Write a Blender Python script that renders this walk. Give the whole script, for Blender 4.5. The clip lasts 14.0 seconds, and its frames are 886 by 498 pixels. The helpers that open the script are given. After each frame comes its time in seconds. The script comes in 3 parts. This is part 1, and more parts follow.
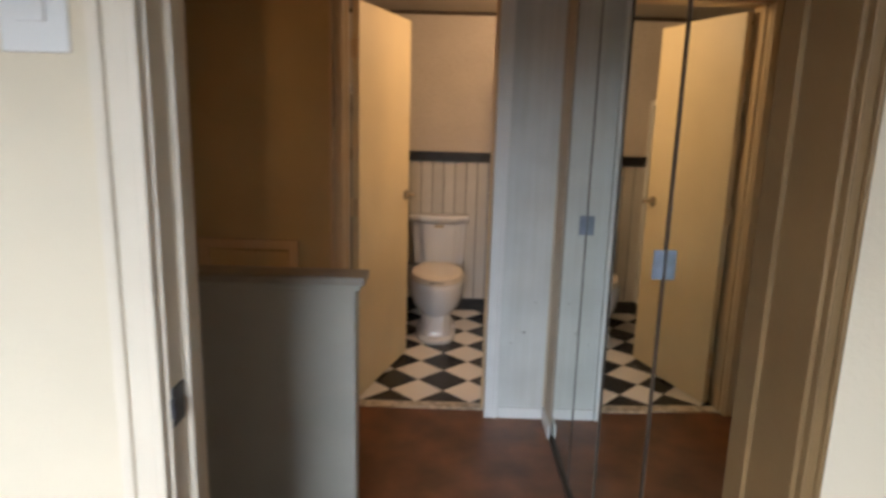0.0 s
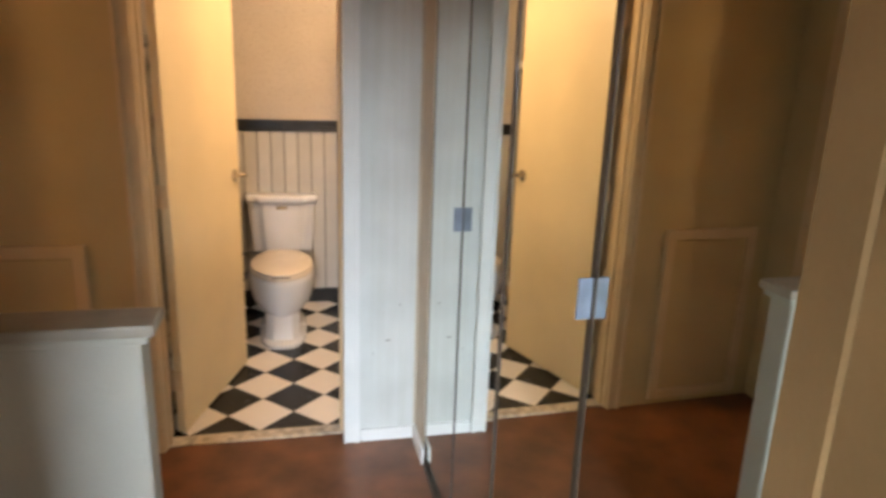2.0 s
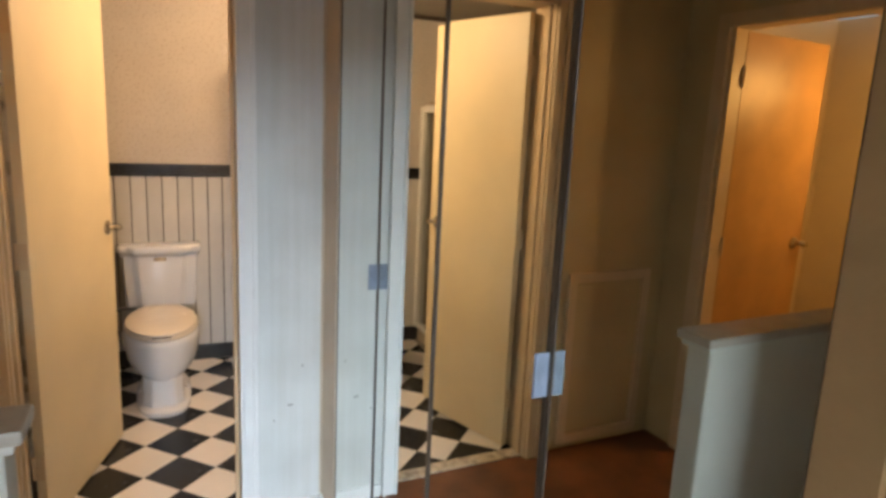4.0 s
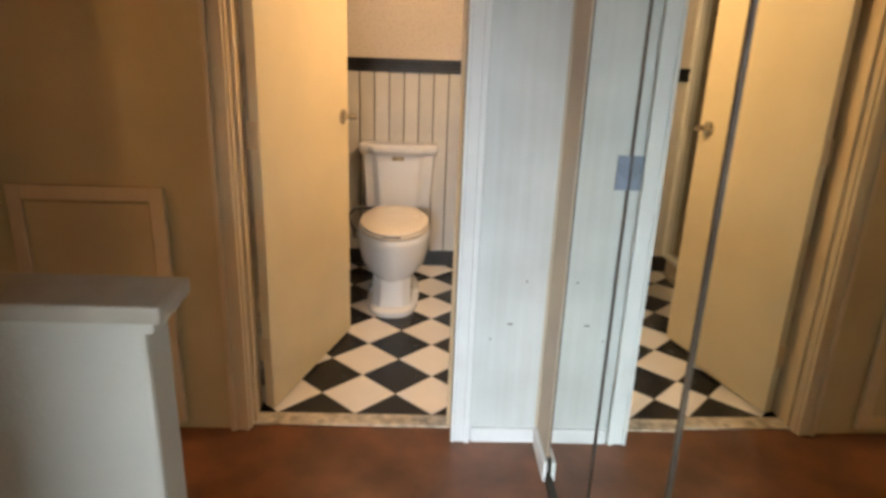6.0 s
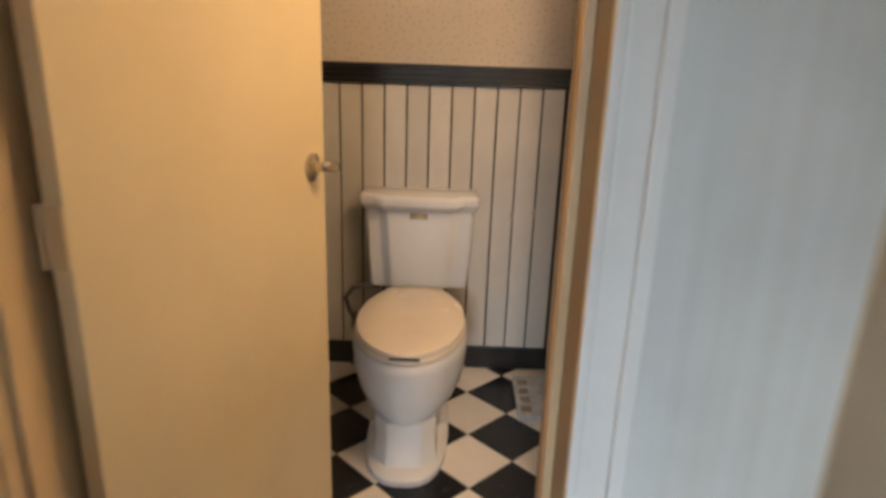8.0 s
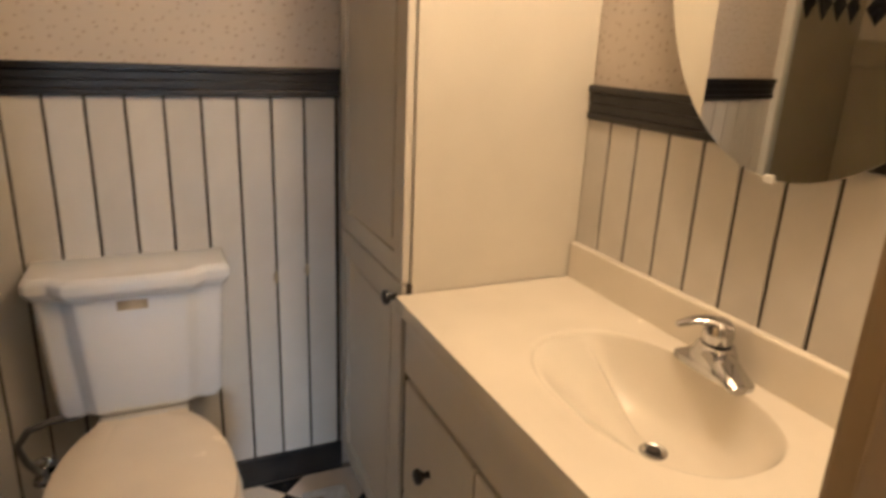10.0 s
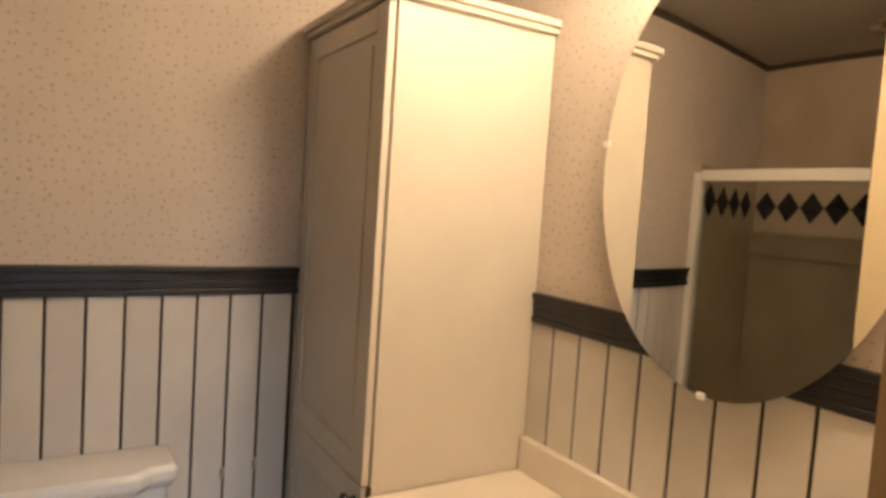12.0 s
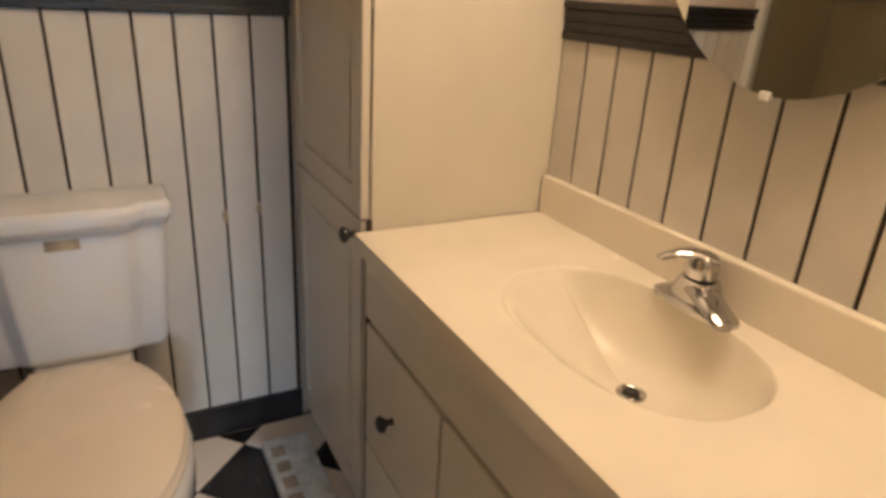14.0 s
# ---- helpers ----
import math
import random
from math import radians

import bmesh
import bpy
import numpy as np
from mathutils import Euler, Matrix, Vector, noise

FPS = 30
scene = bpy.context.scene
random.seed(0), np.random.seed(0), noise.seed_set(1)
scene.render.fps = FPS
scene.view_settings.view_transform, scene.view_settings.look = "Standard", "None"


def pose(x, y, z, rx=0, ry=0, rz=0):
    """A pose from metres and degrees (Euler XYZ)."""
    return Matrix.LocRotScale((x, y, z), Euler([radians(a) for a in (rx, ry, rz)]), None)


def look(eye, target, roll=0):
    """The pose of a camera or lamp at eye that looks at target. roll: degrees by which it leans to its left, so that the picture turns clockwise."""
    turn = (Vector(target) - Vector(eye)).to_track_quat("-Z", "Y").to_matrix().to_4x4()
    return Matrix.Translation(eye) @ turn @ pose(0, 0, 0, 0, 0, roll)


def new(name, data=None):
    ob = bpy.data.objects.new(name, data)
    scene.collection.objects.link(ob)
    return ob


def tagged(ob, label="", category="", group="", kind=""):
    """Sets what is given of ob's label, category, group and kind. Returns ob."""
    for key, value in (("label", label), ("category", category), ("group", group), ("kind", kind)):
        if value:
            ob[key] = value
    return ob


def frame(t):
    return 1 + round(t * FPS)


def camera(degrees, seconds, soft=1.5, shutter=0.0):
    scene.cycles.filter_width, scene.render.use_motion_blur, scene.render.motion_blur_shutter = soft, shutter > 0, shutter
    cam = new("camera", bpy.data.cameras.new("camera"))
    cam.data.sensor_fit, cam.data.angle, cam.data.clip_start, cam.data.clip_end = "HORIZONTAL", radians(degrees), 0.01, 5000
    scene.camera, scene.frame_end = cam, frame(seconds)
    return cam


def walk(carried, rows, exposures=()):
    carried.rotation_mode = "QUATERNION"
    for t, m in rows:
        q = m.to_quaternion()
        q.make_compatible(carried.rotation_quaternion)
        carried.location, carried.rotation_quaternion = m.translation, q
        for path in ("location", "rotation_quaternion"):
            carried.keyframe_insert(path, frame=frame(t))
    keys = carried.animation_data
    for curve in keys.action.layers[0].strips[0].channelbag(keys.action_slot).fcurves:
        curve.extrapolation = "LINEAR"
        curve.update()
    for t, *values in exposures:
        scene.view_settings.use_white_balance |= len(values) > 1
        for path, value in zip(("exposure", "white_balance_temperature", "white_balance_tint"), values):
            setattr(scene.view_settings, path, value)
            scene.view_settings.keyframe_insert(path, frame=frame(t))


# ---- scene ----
cam = camera(68.9, 14.0, soft=3.3, shutter=0.5)
PATH = [
    (0, (0.141, -3.457, 1.488), (0.13, -1.5, 1.078), 1.6),
    (0.5, (0.096, -3.268, 1.5), (0.288, -1.323, 1.077), 0.2),
    (1, (0.079, -3.146, 1.498), (0.33, -1.218, 1.028), 0.5),
    (1.5, (0.148, -2.998, 1.491), (0.391, -1.075, 0.999), 0.6),
    (2, (0.187, -2.893, 1.494), (0.620, -1.007, 0.986), 2.0),
    (2.5, (0.186, -2.842, 1.511), (0.791, -1.003, 1.007), 2.6),
    (2.7, (0.176, -2.824, 1.510), (0.818, -0.997, 1.011), 2.7),
    (4.8, (0.125, -2.709, 1.527), (0.928, -0.908, 1.192), 2.5),
    (5, (0.139, -2.69, 1.502), (0.822, -0.852, 1.106), 2.5),
    (5.5, (0.165, -2.546, 1.413), (0.441, -0.66, 0.809), 1.4),
    (6, (0.242, -2.384, 1.354), (0.3, -0.488, 0.722), 2.1),
    (6.5, (0.19, -2.1, 1.336), (0.236, -0.203, 0.703), 2.0),
    (7, (0.213, -1.796, 1.304), (0.201, 0.122, 0.735), 1.4),
    (7.2, (0.239, -1.672, 1.309), (0.18, 0.24, 0.725), 2.0),
    (9.3, (0.123, -0.42, 1.222), (0.53, 1.441, 0.613), 1.8),
    (9.5, (0.117, -0.409, 1.231), (0.663, 1.412, 0.61), 2.2),
    (10, (0.158, -0.344, 1.283), (0.951, 1.392, 0.683), 2.5),
    (10.5, (0.152, -0.326, 1.317), (1.076, 1.374, 0.81), 2.9),
    (11, (0.112, -0.364, 1.379), (1.078, 1.353, 1.031), 3.3),
    (11.5, (0.059, -0.38, 1.408), (1.064, 1.337, 1.198), 3.7),
    (12, (0.041, -0.369, 1.414), (1.069, 1.341, 1.277), 3.8),
    (12.5, (0.031, -0.366, 1.356), (0.973, 1.382, 1.116), 3.8),
    (13, (0.096, -0.331, 1.31), (0.929, 1.394, 0.736), 2.2),
    (13.5, (0.147, -0.295, 1.271), (0.981, 1.381, 0.567), 1.7),
    (14, (0.201, -0.262, 1.223), (1.075, 1.374, 0.476), 3.3),
]
EXPOSURES = [(0, -0.62, 7100, 17), (0.5, -0.18, 7600, 17), (1.4, 0.34, 7700, 17), (2.5, 0.33, 6900, 14), (5.0, 0.14, 7000, 14), (6.0, 0.32, 7350, 13), (6.6, 0.30, 7400, 13),
             (7.2, 0.02, 7450, 14), (9.3, -0.1, 6300, 11), (11, -0.08, 6400, 12), (12.5, -0.16, 6200, 11), (14, -0.12, 6100, 10)]
walk(cam, [(t, look(eye, target, roll)) for t, eye, target, roll in PATH], EXPOSURES)

# ---- world and lights ----
world = bpy.data.worlds.new("world")
scene.world = world
world.use_nodes = True
wn = world.node_tree
sky = wn.nodes.new("ShaderNodeTexSky")
sky.sky_type, sky.sun_disc = "NISHITA", False
sky.sun_elevation, sky.sun_rotation = radians(35), radians(200)
wn.links.new(sky.outputs["Color"], wn.nodes["Background"].inputs["Color"])
wn.nodes["Background"].inputs["Strength"].default_value = 0.1


def area(name, m, sx, sy, watts, color):
    d = bpy.data.lights.new(name, "AREA")
    d.shape, d.size, d.size_y, d.energy, d.color = "RECTANGLE", sx, sy, watts, color
    o = new(name, d)
    o.matrix_world = m
    return o


def bulb(name, p, radius, watts, color):
    d = bpy.data.lights.new(name, "POINT")
    d.shadow_soft_size, d.energy, d.color = radius, watts, color
    o = new(name, d)
    o.location = p
    return o


LAMPS = [(0.82, y, 2.08) for y in (-0.02, 0.21, 0.44)]
FAR_LAMP = (-1.95, -1.12, 1.78)
WARM = (1.0, 0.715, 0.44)
area("sky_outside_window", look((-0.95, -8.2, 3.25), (-0.4, -4.6, 1.2)), 4.5, 2.6, 3000, (0.65, 0.82, 1.0))
for p in LAMPS:
    bulb("vanity_bulb", p, 0.045, 12.3, WARM)
bulb("far_room_bulb", FAR_LAMP, 0.06, 16, (1.0, 0.52, 0.15))


# ---- materials ----
def material(name, color, rough=0.5, metal=0.0, vary=0.06, scale=6.0, bump=0.05, fine=90.0, spec=0.5, coat=0.0):
    """A paint-like surface: colour varied at two scales, with fine relief."""
    m = bpy.data.materials.new(name)
    m.use_nodes = True
    n, l = m.node_tree.nodes, m.node_tree.links
    b = n["Principled BSDF"]
    b.inputs["Metallic"].default_value = metal
    b.inputs["Specular IOR Level"].default_value = spec
    b.inputs["Coat Weight"].default_value = coat
    co = n.new("ShaderNodeTexCoord")
    big, small = n.new("ShaderNodeTexNoise"), n.new("ShaderNodeTexNoise")
    big.inputs["Scale"].default_value, big.inputs["Detail"].default_value = scale, 6
    small.inputs["Scale"].default_value, small.inputs["Detail"].default_value = fine, 3
    for t in (big, small):
        l.new(co.outputs["Object"], t.inputs["Vector"])
    ramp = n.new("ShaderNodeValToRGB")
    ramp.color_ramp.elements[0].position, ramp.color_ramp.elements[1].position = 0.3, 0.7
    ramp.color_ramp.elements[0].color = (*[max(0, c * (1 - vary * 2)) for c in color], 1)
    ramp.color_ramp.elements[1].color = (*[min(1, c * (1 + vary)) for c in color], 1)
    l.new(big.outputs["Fac"], ramp.inputs["Fac"])
    l.new(ramp.outputs["Color"], b.inputs["Base Color"])
    mr = n.new("ShaderNodeMapRange")
    mr.inputs["To Min"].default_value, mr.inputs["To Max"].default_value = max(0.02, rough - 0.08), min(1, rough + 0.08)
    l.new(big.outputs["Fac"], mr.inputs["Value"])
    l.new(mr.outputs["Result"], b.inputs["Roughness"])
    if bump:
        bp = n.new("ShaderNodeBump")
        bp.inputs["Strength"].default_value, bp.inputs["Distance"].default_value = bump, 0.01
        l.new(small.outputs["Fac"], bp.inputs["Height"])
        l.new(bp.outputs["Normal"], b.inputs["Normal"])
    return m


def pieces_vary(m, amount):
    """Lets each piece of a set differ a little in brightness."""
    n, l = m.node_tree.nodes, m.node_tree.links
    b = n["Principled BSDF"]
    src = b.inputs["Base Color"].links[0].from_socket
    info, mr, hsv = n.new("ShaderNodeObjectInfo"), n.new("ShaderNodeMapRange"), n.new("ShaderNodeHueSaturation")
    mr.inputs["To Min"].default_value, mr.inputs["To Max"].default_value = 1 - amount, 1 + amount
    l.new(info.outputs["Random"], mr.inputs["Value"])
    l.new(mr.outputs["Result"], hsv.inputs["Value"])
    l.new(src, hsv.inputs["Color"])
    l.new(hsv.outputs["Color"], b.inputs["Base Color"])
    return m


def wallpaper():
    """Cream paper with a sparse print of small brown sprigs."""
    m = material("wallpaper", (0.58, 0.52, 0.46), 0.75, vary=0.05, scale=3, bump=0.12, fine=160)
    n, l = m.node_tree.nodes, m.node_tree.links
    b = n["Principled BSDF"]
    src = b.inputs["Base Color"].links[0].from_socket
    co, vor, no = n.new("ShaderNodeTexCoord"), n.new("ShaderNodeTexVoronoi"), n.new("ShaderNodeTexNoise")
    sep, com, both = n.new("ShaderNodeSeparateXYZ"), n.new("ShaderNodeCombineXYZ"), n.new("ShaderNodeMath")
    vor.voronoi_dimensions = "2D"
    l.new(co.outputs["Object"], sep.inputs[0])
    l.new(sep.outputs[0], both.inputs[0])
    l.new(sep.outputs[1], both.inputs[1])
    l.new(both.outputs[0], com.inputs[0])
    l.new(sep.outputs[2], com.inputs[1])
    vor.inputs["Scale"].default_value, vor.inputs["Randomness"].default_value = 40, 0.8
    no.inputs["Scale"].default_value = 150
    add, lt, mix = n.new("ShaderNodeMath"), n.new("ShaderNodeMapRange"), n.new("ShaderNodeMix")
    add.operation = "MULTIPLY_ADD"
    add.inputs[1].default_value = 0.55
    l.new(com.outputs[0], vor.inputs["Vector"])
    l.new(co.outputs["Object"], no.inputs["Vector"])
    l.new(no.outputs["Fac"], add.inputs[0])
    l.new(vor.outputs["Distance"], add.inputs[2])
    lt.inputs["From Min"].default_value, lt.inputs["From Max"].default_value = 0.31, 0.45
    lt.inputs["To Min"].default_value, lt.inputs["To Max"].default_value = 0.62, 0.0
    l.new(add.outputs[0], lt.inputs["Value"])
    mix.data_type = "RGBA"
    l.new(lt.outputs["Result"], mix.inputs[0])
    l.new(src, mix.inputs[6])
    mix.inputs[7].default_value = (0.30, 0.21, 0.14, 1)
    l.new(mix.outputs[2], b.inputs["Base Color"])
    return m


def streaked(m, low, across=38.0, along=1.1):
    """Adds faint grime in upright streaks to a painted surface."""
    n, l = m.node_tree.nodes, m.node_tree.links
    b = n["Principled BSDF"]
    src = b.inputs["Base Color"].links[0].from_socket
    co, mp, no, mr, mix = n.new("ShaderNodeTexCoord"), n.new("ShaderNodeMapping"), n.new("ShaderNodeTexNoise"), n.new("ShaderNodeMapRange"), n.new("ShaderNodeMix")
    mp.inputs["Scale"].default_value = (across, across, along)
    no.inputs["Scale"].default_value, no.inputs["Detail"].default_value = 1.0, 4
    mr.inputs["From Min"].default_value, mr.inputs["From Max"].default_value = 0.35, 0.75
    mr.inputs["To Min"].default_value, mr.inputs["To Max"].default_value = 0.0, 1.0
    l.new(co.outputs["Object"], mp.inputs["Vector"])
    l.new(mp.outputs["Vector"], no.inputs["Vector"])
    l.new(no.outputs["Fac"], mr.inputs["Value"])
    mix.data_type, mix.blend_type = "RGBA", "MULTIPLY"
    l.new(mr.outputs["Result"], mix.inputs[0])
    l.new(src, mix.inputs[6])
    mix.inputs[7].default_value = (low, low * 1.0, low * 0.97, 1)
    l.new(mix.outputs[2], b.inputs["Base Color"])
    return m


def hall_floor_material():
    m = material("hall_vinyl", (0.17, 0.062, 0.028), 0.42, vary=0.28, scale=5, bump=0.05, fine=60)
    return m


def glass_material():
    m = bpy.data.materials.new("shower_glass")
    m.use_nodes = True
    b = m.node_tree.nodes["Principled BSDF"]
    b.inputs["Base Color"].default_value = (0.9, 0.93, 0.92, 1)
    b.inputs["Transmission Weight"].default_value = 1
    b.inputs["Roughness"].default_value = 0.06
    b.inputs["IOR"].default_value = 1.1
    return m


def mirror_material(name, tint, rough):
    m = bpy.data.materials.new(name)
    m.use_nodes = True
    n, l = m.node_tree.nodes, m.node_tree.links
    b = n["Principled BSDF"]
    b.inputs["Metallic"].default_value = 1
    b.inputs["Base Color"].default_value = (*tint, 1)
    b.inputs["Roughness"].default_value = rough
    return m


def glow(name, color, strength):
    m = bpy.data.materials.new(name)
    m.use_nodes = True
    b = m.node_tree.nodes["Principled BSDF"]
    b.inputs["Emission Color"].default_value = (*color, 1)
    b.inputs["Emission Strength"].default_value = strength
    return m


TAN = material("tan_wall_paint", (0.55, 0.42, 0.225), 0.5, vary=0.07, scale=2.2, bump=0.16, fine=120)
CREAM = material("cream_door_paint", (0.70, 0.58, 0.37), 0.45, vary=0.04, scale=3, bump=0.05, fine=60)
TRIM = material("tan_trim_paint", (0.64, 0.48, 0.29), 0.38, vary=0.06, scale=5, bump=0.04)
# Grey tan carries the warm shade on the return's side face.
SHADED_RETURN = material("shaded_return_paint", (0.50, 0.42, 0.31), 0.5, vary=0.08, scale=3, bump=0.14, fine=120)
WHITE = material("white_gloss_paint", (0.76, 0.775, 0.765), 0.4, vary=0.035, scale=7, bump=0.06, fine=70)
PIER = streaked(material("grimy_white_paint", (0.63, 0.65, 0.635), 0.42, vary=0.04, scale=6, bump=0.06, fine=70), 0.90)
BEDROOM = material("bedroom_wall_paint", (0.76, 0.66, 0.50), 0.65, vary=0.04, scale=2, bump=0.12, fine=120)
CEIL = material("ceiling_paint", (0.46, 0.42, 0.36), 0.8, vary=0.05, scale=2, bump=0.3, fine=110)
BOARD = pieces_vary(material("beadboard_paint", (0.60, 0.575, 0.535), 0.42, vary=0.03, scale=9, bump=0.05), 0.06)
GROOVE = material("beadboard_groove", (0.05, 0.035, 0.025), 0.8, vary=0.2)
BLACK = material("black_rail_paint", (0.018, 0.018, 0.020), 0.34, vary=0.3, scale=12, bump=0.08, fine=50)
PAPER = wallpaper()
TILE_W = pieces_vary(material("white_tile", (0.78, 0.74, 0.70), 0.36, vary=0.012, scale=14, bump=0.03), 0.06)
TILE_B = pieces_vary(material("black_tile", (0.014, 0.016, 0.022), 0.25, vary=0.4, scale=20, bump=0.04), 0.25)
GROUT = material("grout", (0.32, 0.28, 0.24), 0.85, vary=0.2, scale=30, bump=0.2)
VINYL = hall_floor_material()
STRIP = material("worn_threshold", (0.56, 0.49, 0.39), 0.75, vary=0.25, scale=28, bump=0.5, fine=60)
CHINA = material("white_china", (0.76, 0.77, 0.79), 0.09, vary=0.015, bump=0, coat=0.8)
SEAT = material("seat_plastic", (0.80, 0.72, 0.62), 0.25, vary=0.03, bump=0)
MARBLE = material("cultured_marble", (0.78, 0.73, 0.64), 0.24, vary=0.03, scale=5, bump=0, coat=0.12)
CABINET = material("cabinet_laminate", (0.66, 0.625, 0.56), 0.38, vary=0.035, scale=4, bump=0.03, fine=50)
GAP = material("dark_gap", (0.07, 0.05, 0.035), 0.8, vary=0.2)
KNOB = material("dark_knob", (0.03, 0.03, 0.035), 0.35, vary=0.2, bump=0)
CHROME = material("chrome", (0.52, 0.52, 0.53), 0.11, metal=1, vary=0.03, bump=0)
NICKEL = material("worn_nickel", (0.62, 0.57, 0.50), 0.25, metal=1, vary=0.08, bump=0)
TAPE = material("grey_plate", (0.18, 0.22, 0.28), 0.5, metal=0.0, vary=0.12, scale=30, bump=0.15)
EDGE = material("dark_mirror_edge", (0.045, 0.032, 0.02), 0.45, metal=0.0, vary=0.3)
MIRROR = mirror_material("silvered_glass", (0.80, 0.84, 0.80), 0.015)
OVAL = mirror_material("old_silvered_glass", (0.80, 0.79, 0.74), 0.01)
GLASS = glass_material()
SHOWER = material("shower_surround", (0.48, 0.40, 0.30), 0.35, vary=0.06, scale=4, bump=0.03)
HOSE = material("braided_hose", (0.16, 0.16, 0.17), 0.45, metal=0.5, vary=0.2, fine=300, bump=0.3)
RUST = material("tan_label", (0.45, 0.36, 0.24), 0.6, vary=0.2, scale=40)
SWITCH = material("switch_plastic", (0.78, 0.78, 0.76), 0.35, vary=0.02, bump=0)
REGISTER = material("register_enamel", (0.50, 0.54, 0.58), 0.4, vary=0.15, scale=30, bump=0.1)
BEDTRIM = material("bedroom_trim_paint", (0.76, 0.67, 0.54), 0.42, vary=0.05, scale=4, bump=0.05)
# Trim colour darkened so the right jamb and inner casings look unlit.
UNLIT_JAMB = material("unlit_jamb_paint", (0.30, 0.235, 0.165), 0.5, vary=0.06, scale=4, bump=0.05)
# Shade on the right jamb and closet wall end is put into this brown.
SHADED_TRIM = material("shaded_trim_paint", (0.22, 0.130, 0.055), 0.5, vary=0.1, scale=4, bump=0.08)
FARDOOR = material("varnished_door", (0.50, 0.27, 0.09), 0.4, vary=0.1, scale=5, bump=0.04)
KNEE = material("half_wall_paint", (0.48, 0.47, 0.41), 0.5, vary=0.06, scale=3, bump=0.12, fine=100)
CAPWOOD = material("half_wall_cap_paint", (0.40, 0.35, 0.28), 0.4, vary=0.12, scale=8, bump=0.1)
BULBGLOW = glow("bulb_glow", (1.0, 0.72, 0.38), 12)


# ---- mesh helpers ----
def bm_box(bm, x0, x1, y0, y1, z0, z1):
    v = [bm.verts.new((x, y, z)) for z in (z0, z1) for y in (y0, y1) for x in (x0, x1)]
    for f in ((0, 2, 3, 1), (4, 5, 7, 6), (0, 1, 5, 4), (2, 6, 7, 3), (0, 4, 6, 2), (1, 3, 7, 5)):
        bm.faces.new([v[i] for i in f])


def bm_loft(bm, rings, close_start=True, close_end=True):
    vs = [[bm.verts.new(p) for p in r] for r in rings]
    n = len(vs[0])
    for a, b in zip(vs, vs[1:]):
        for i in range(n):
            bm.faces.new((a[i], a[(i + 1) % n], b[(i + 1) % n], b[i]))
    if close_start:
        bm.faces.new(vs[0][::-1])
    if close_end:
        bm.faces.new(vs[-1])


def bm_tube(bm, pts, r, n=12):
    """A tube along points; r is one radius or one for each point."""
    rs = r if isinstance(r, (list, tuple)) else [r] * len(pts)
    pts = [Vector(p) for p in pts]
    rings, up = [], None
    for i, p in enumerate(pts):
        d = (pts[min(i + 1, len(pts) - 1)] - pts[max(i - 1, 0)]).normalized()
        if up is None:
            up = Vector((0, 0, 1)) if abs(d.z) < 0.9 else Vector((1, 0, 0))
        a = d.cross(up).normalized()
        up = a.cross(d).normalized()
        rings.append([p + rs[i] * (math.cos(k * 2 * math.pi / n) * a + math.sin(k * 2 * math.pi / n) * up) for k in range(n)])
    bm_loft(bm, rings)


def bm_prism(bm, outline, z0, z1):
    bm_loft(bm, [[(x, y, z0) for x, y in outline], [(x, y, z1) for x, y in outline]])


def mesh_of(name, bm, mat, bevel=0.0, smooth=False, segments=2, weld=False):
    if weld:
        bmesh.ops.remove_doubles(bm, verts=bm.verts, dist=1e-5)
    bmesh.ops.recalc_face_normals(bm, faces=bm.faces)
    if bevel:
        bmesh.ops.bevel(bm, geom=[e for e in bm.edges if len(e.link_faces) == 2 and e.calc_face_angle(0) > 0.5],
                        offset=bevel, segments=segments, affect="EDGES", profile=0.6, clamp_overlap=True)
    me = bpy.data.meshes.new(name)
    if smooth:
        for f in bm.faces:
            f.smooth = True
        for e in bm.edges:
            if len(e.link_faces) == 2 and e.calc_face_angle(0) > 0.7:
                e.smooth = False
    bm.to_mesh(me)
    bm.free()
    me.materials.append(mat)
    return me


def part(parent, name, bm, mat, bevel=0.0, smooth=False, label="", segments=2):
    """A mesh in world places, hung under parent (or at top level when parent is None)."""
    if parent is not None:
        bmesh.ops.translate(bm, verts=bm.verts, vec=-parent.location)
    ob = new(name, mesh_of(name, bm, mat, bevel, smooth, segments))
    if parent is not None:
        ob.parent = parent
    if label:
        tagged(ob, label)
    return ob


def boxes(parent, name, sizes, mat, bevel=0.0, label=""):
    bm = bmesh.new()
    for s in sizes:
        bm_box(bm, *s)
    return part(parent, name, bm, mat, bevel, label=label)


def thing(name, p, label, category, group="", kind=""):
    ob = new(name)
    ob.location = p
    ob.empty_display_size = 0.05
    return tagged(ob, label, category, group, kind)


def structure(name, sizes, mat, label, category, bevel=0.0):
    return tagged(boxes(None, name, sizes, mat, bevel), label, category, kind="structure")


def lathe(bm, centre, axis, profile, n=20):
    """Turns (distance along axis, radius) pairs about an axis through centre."""
    c, d = Vector(centre), Vector(axis).normalized()
    a = d.orthogonal().normalized()
    b = d.cross(a)
    bm_loft(bm, [[c + d * h + r * (math.cos(k * 2 * math.pi / n) * a + math.sin(k * 2 * math.pi / n) * b) for k in range(n)]
                 for h, r in profile])


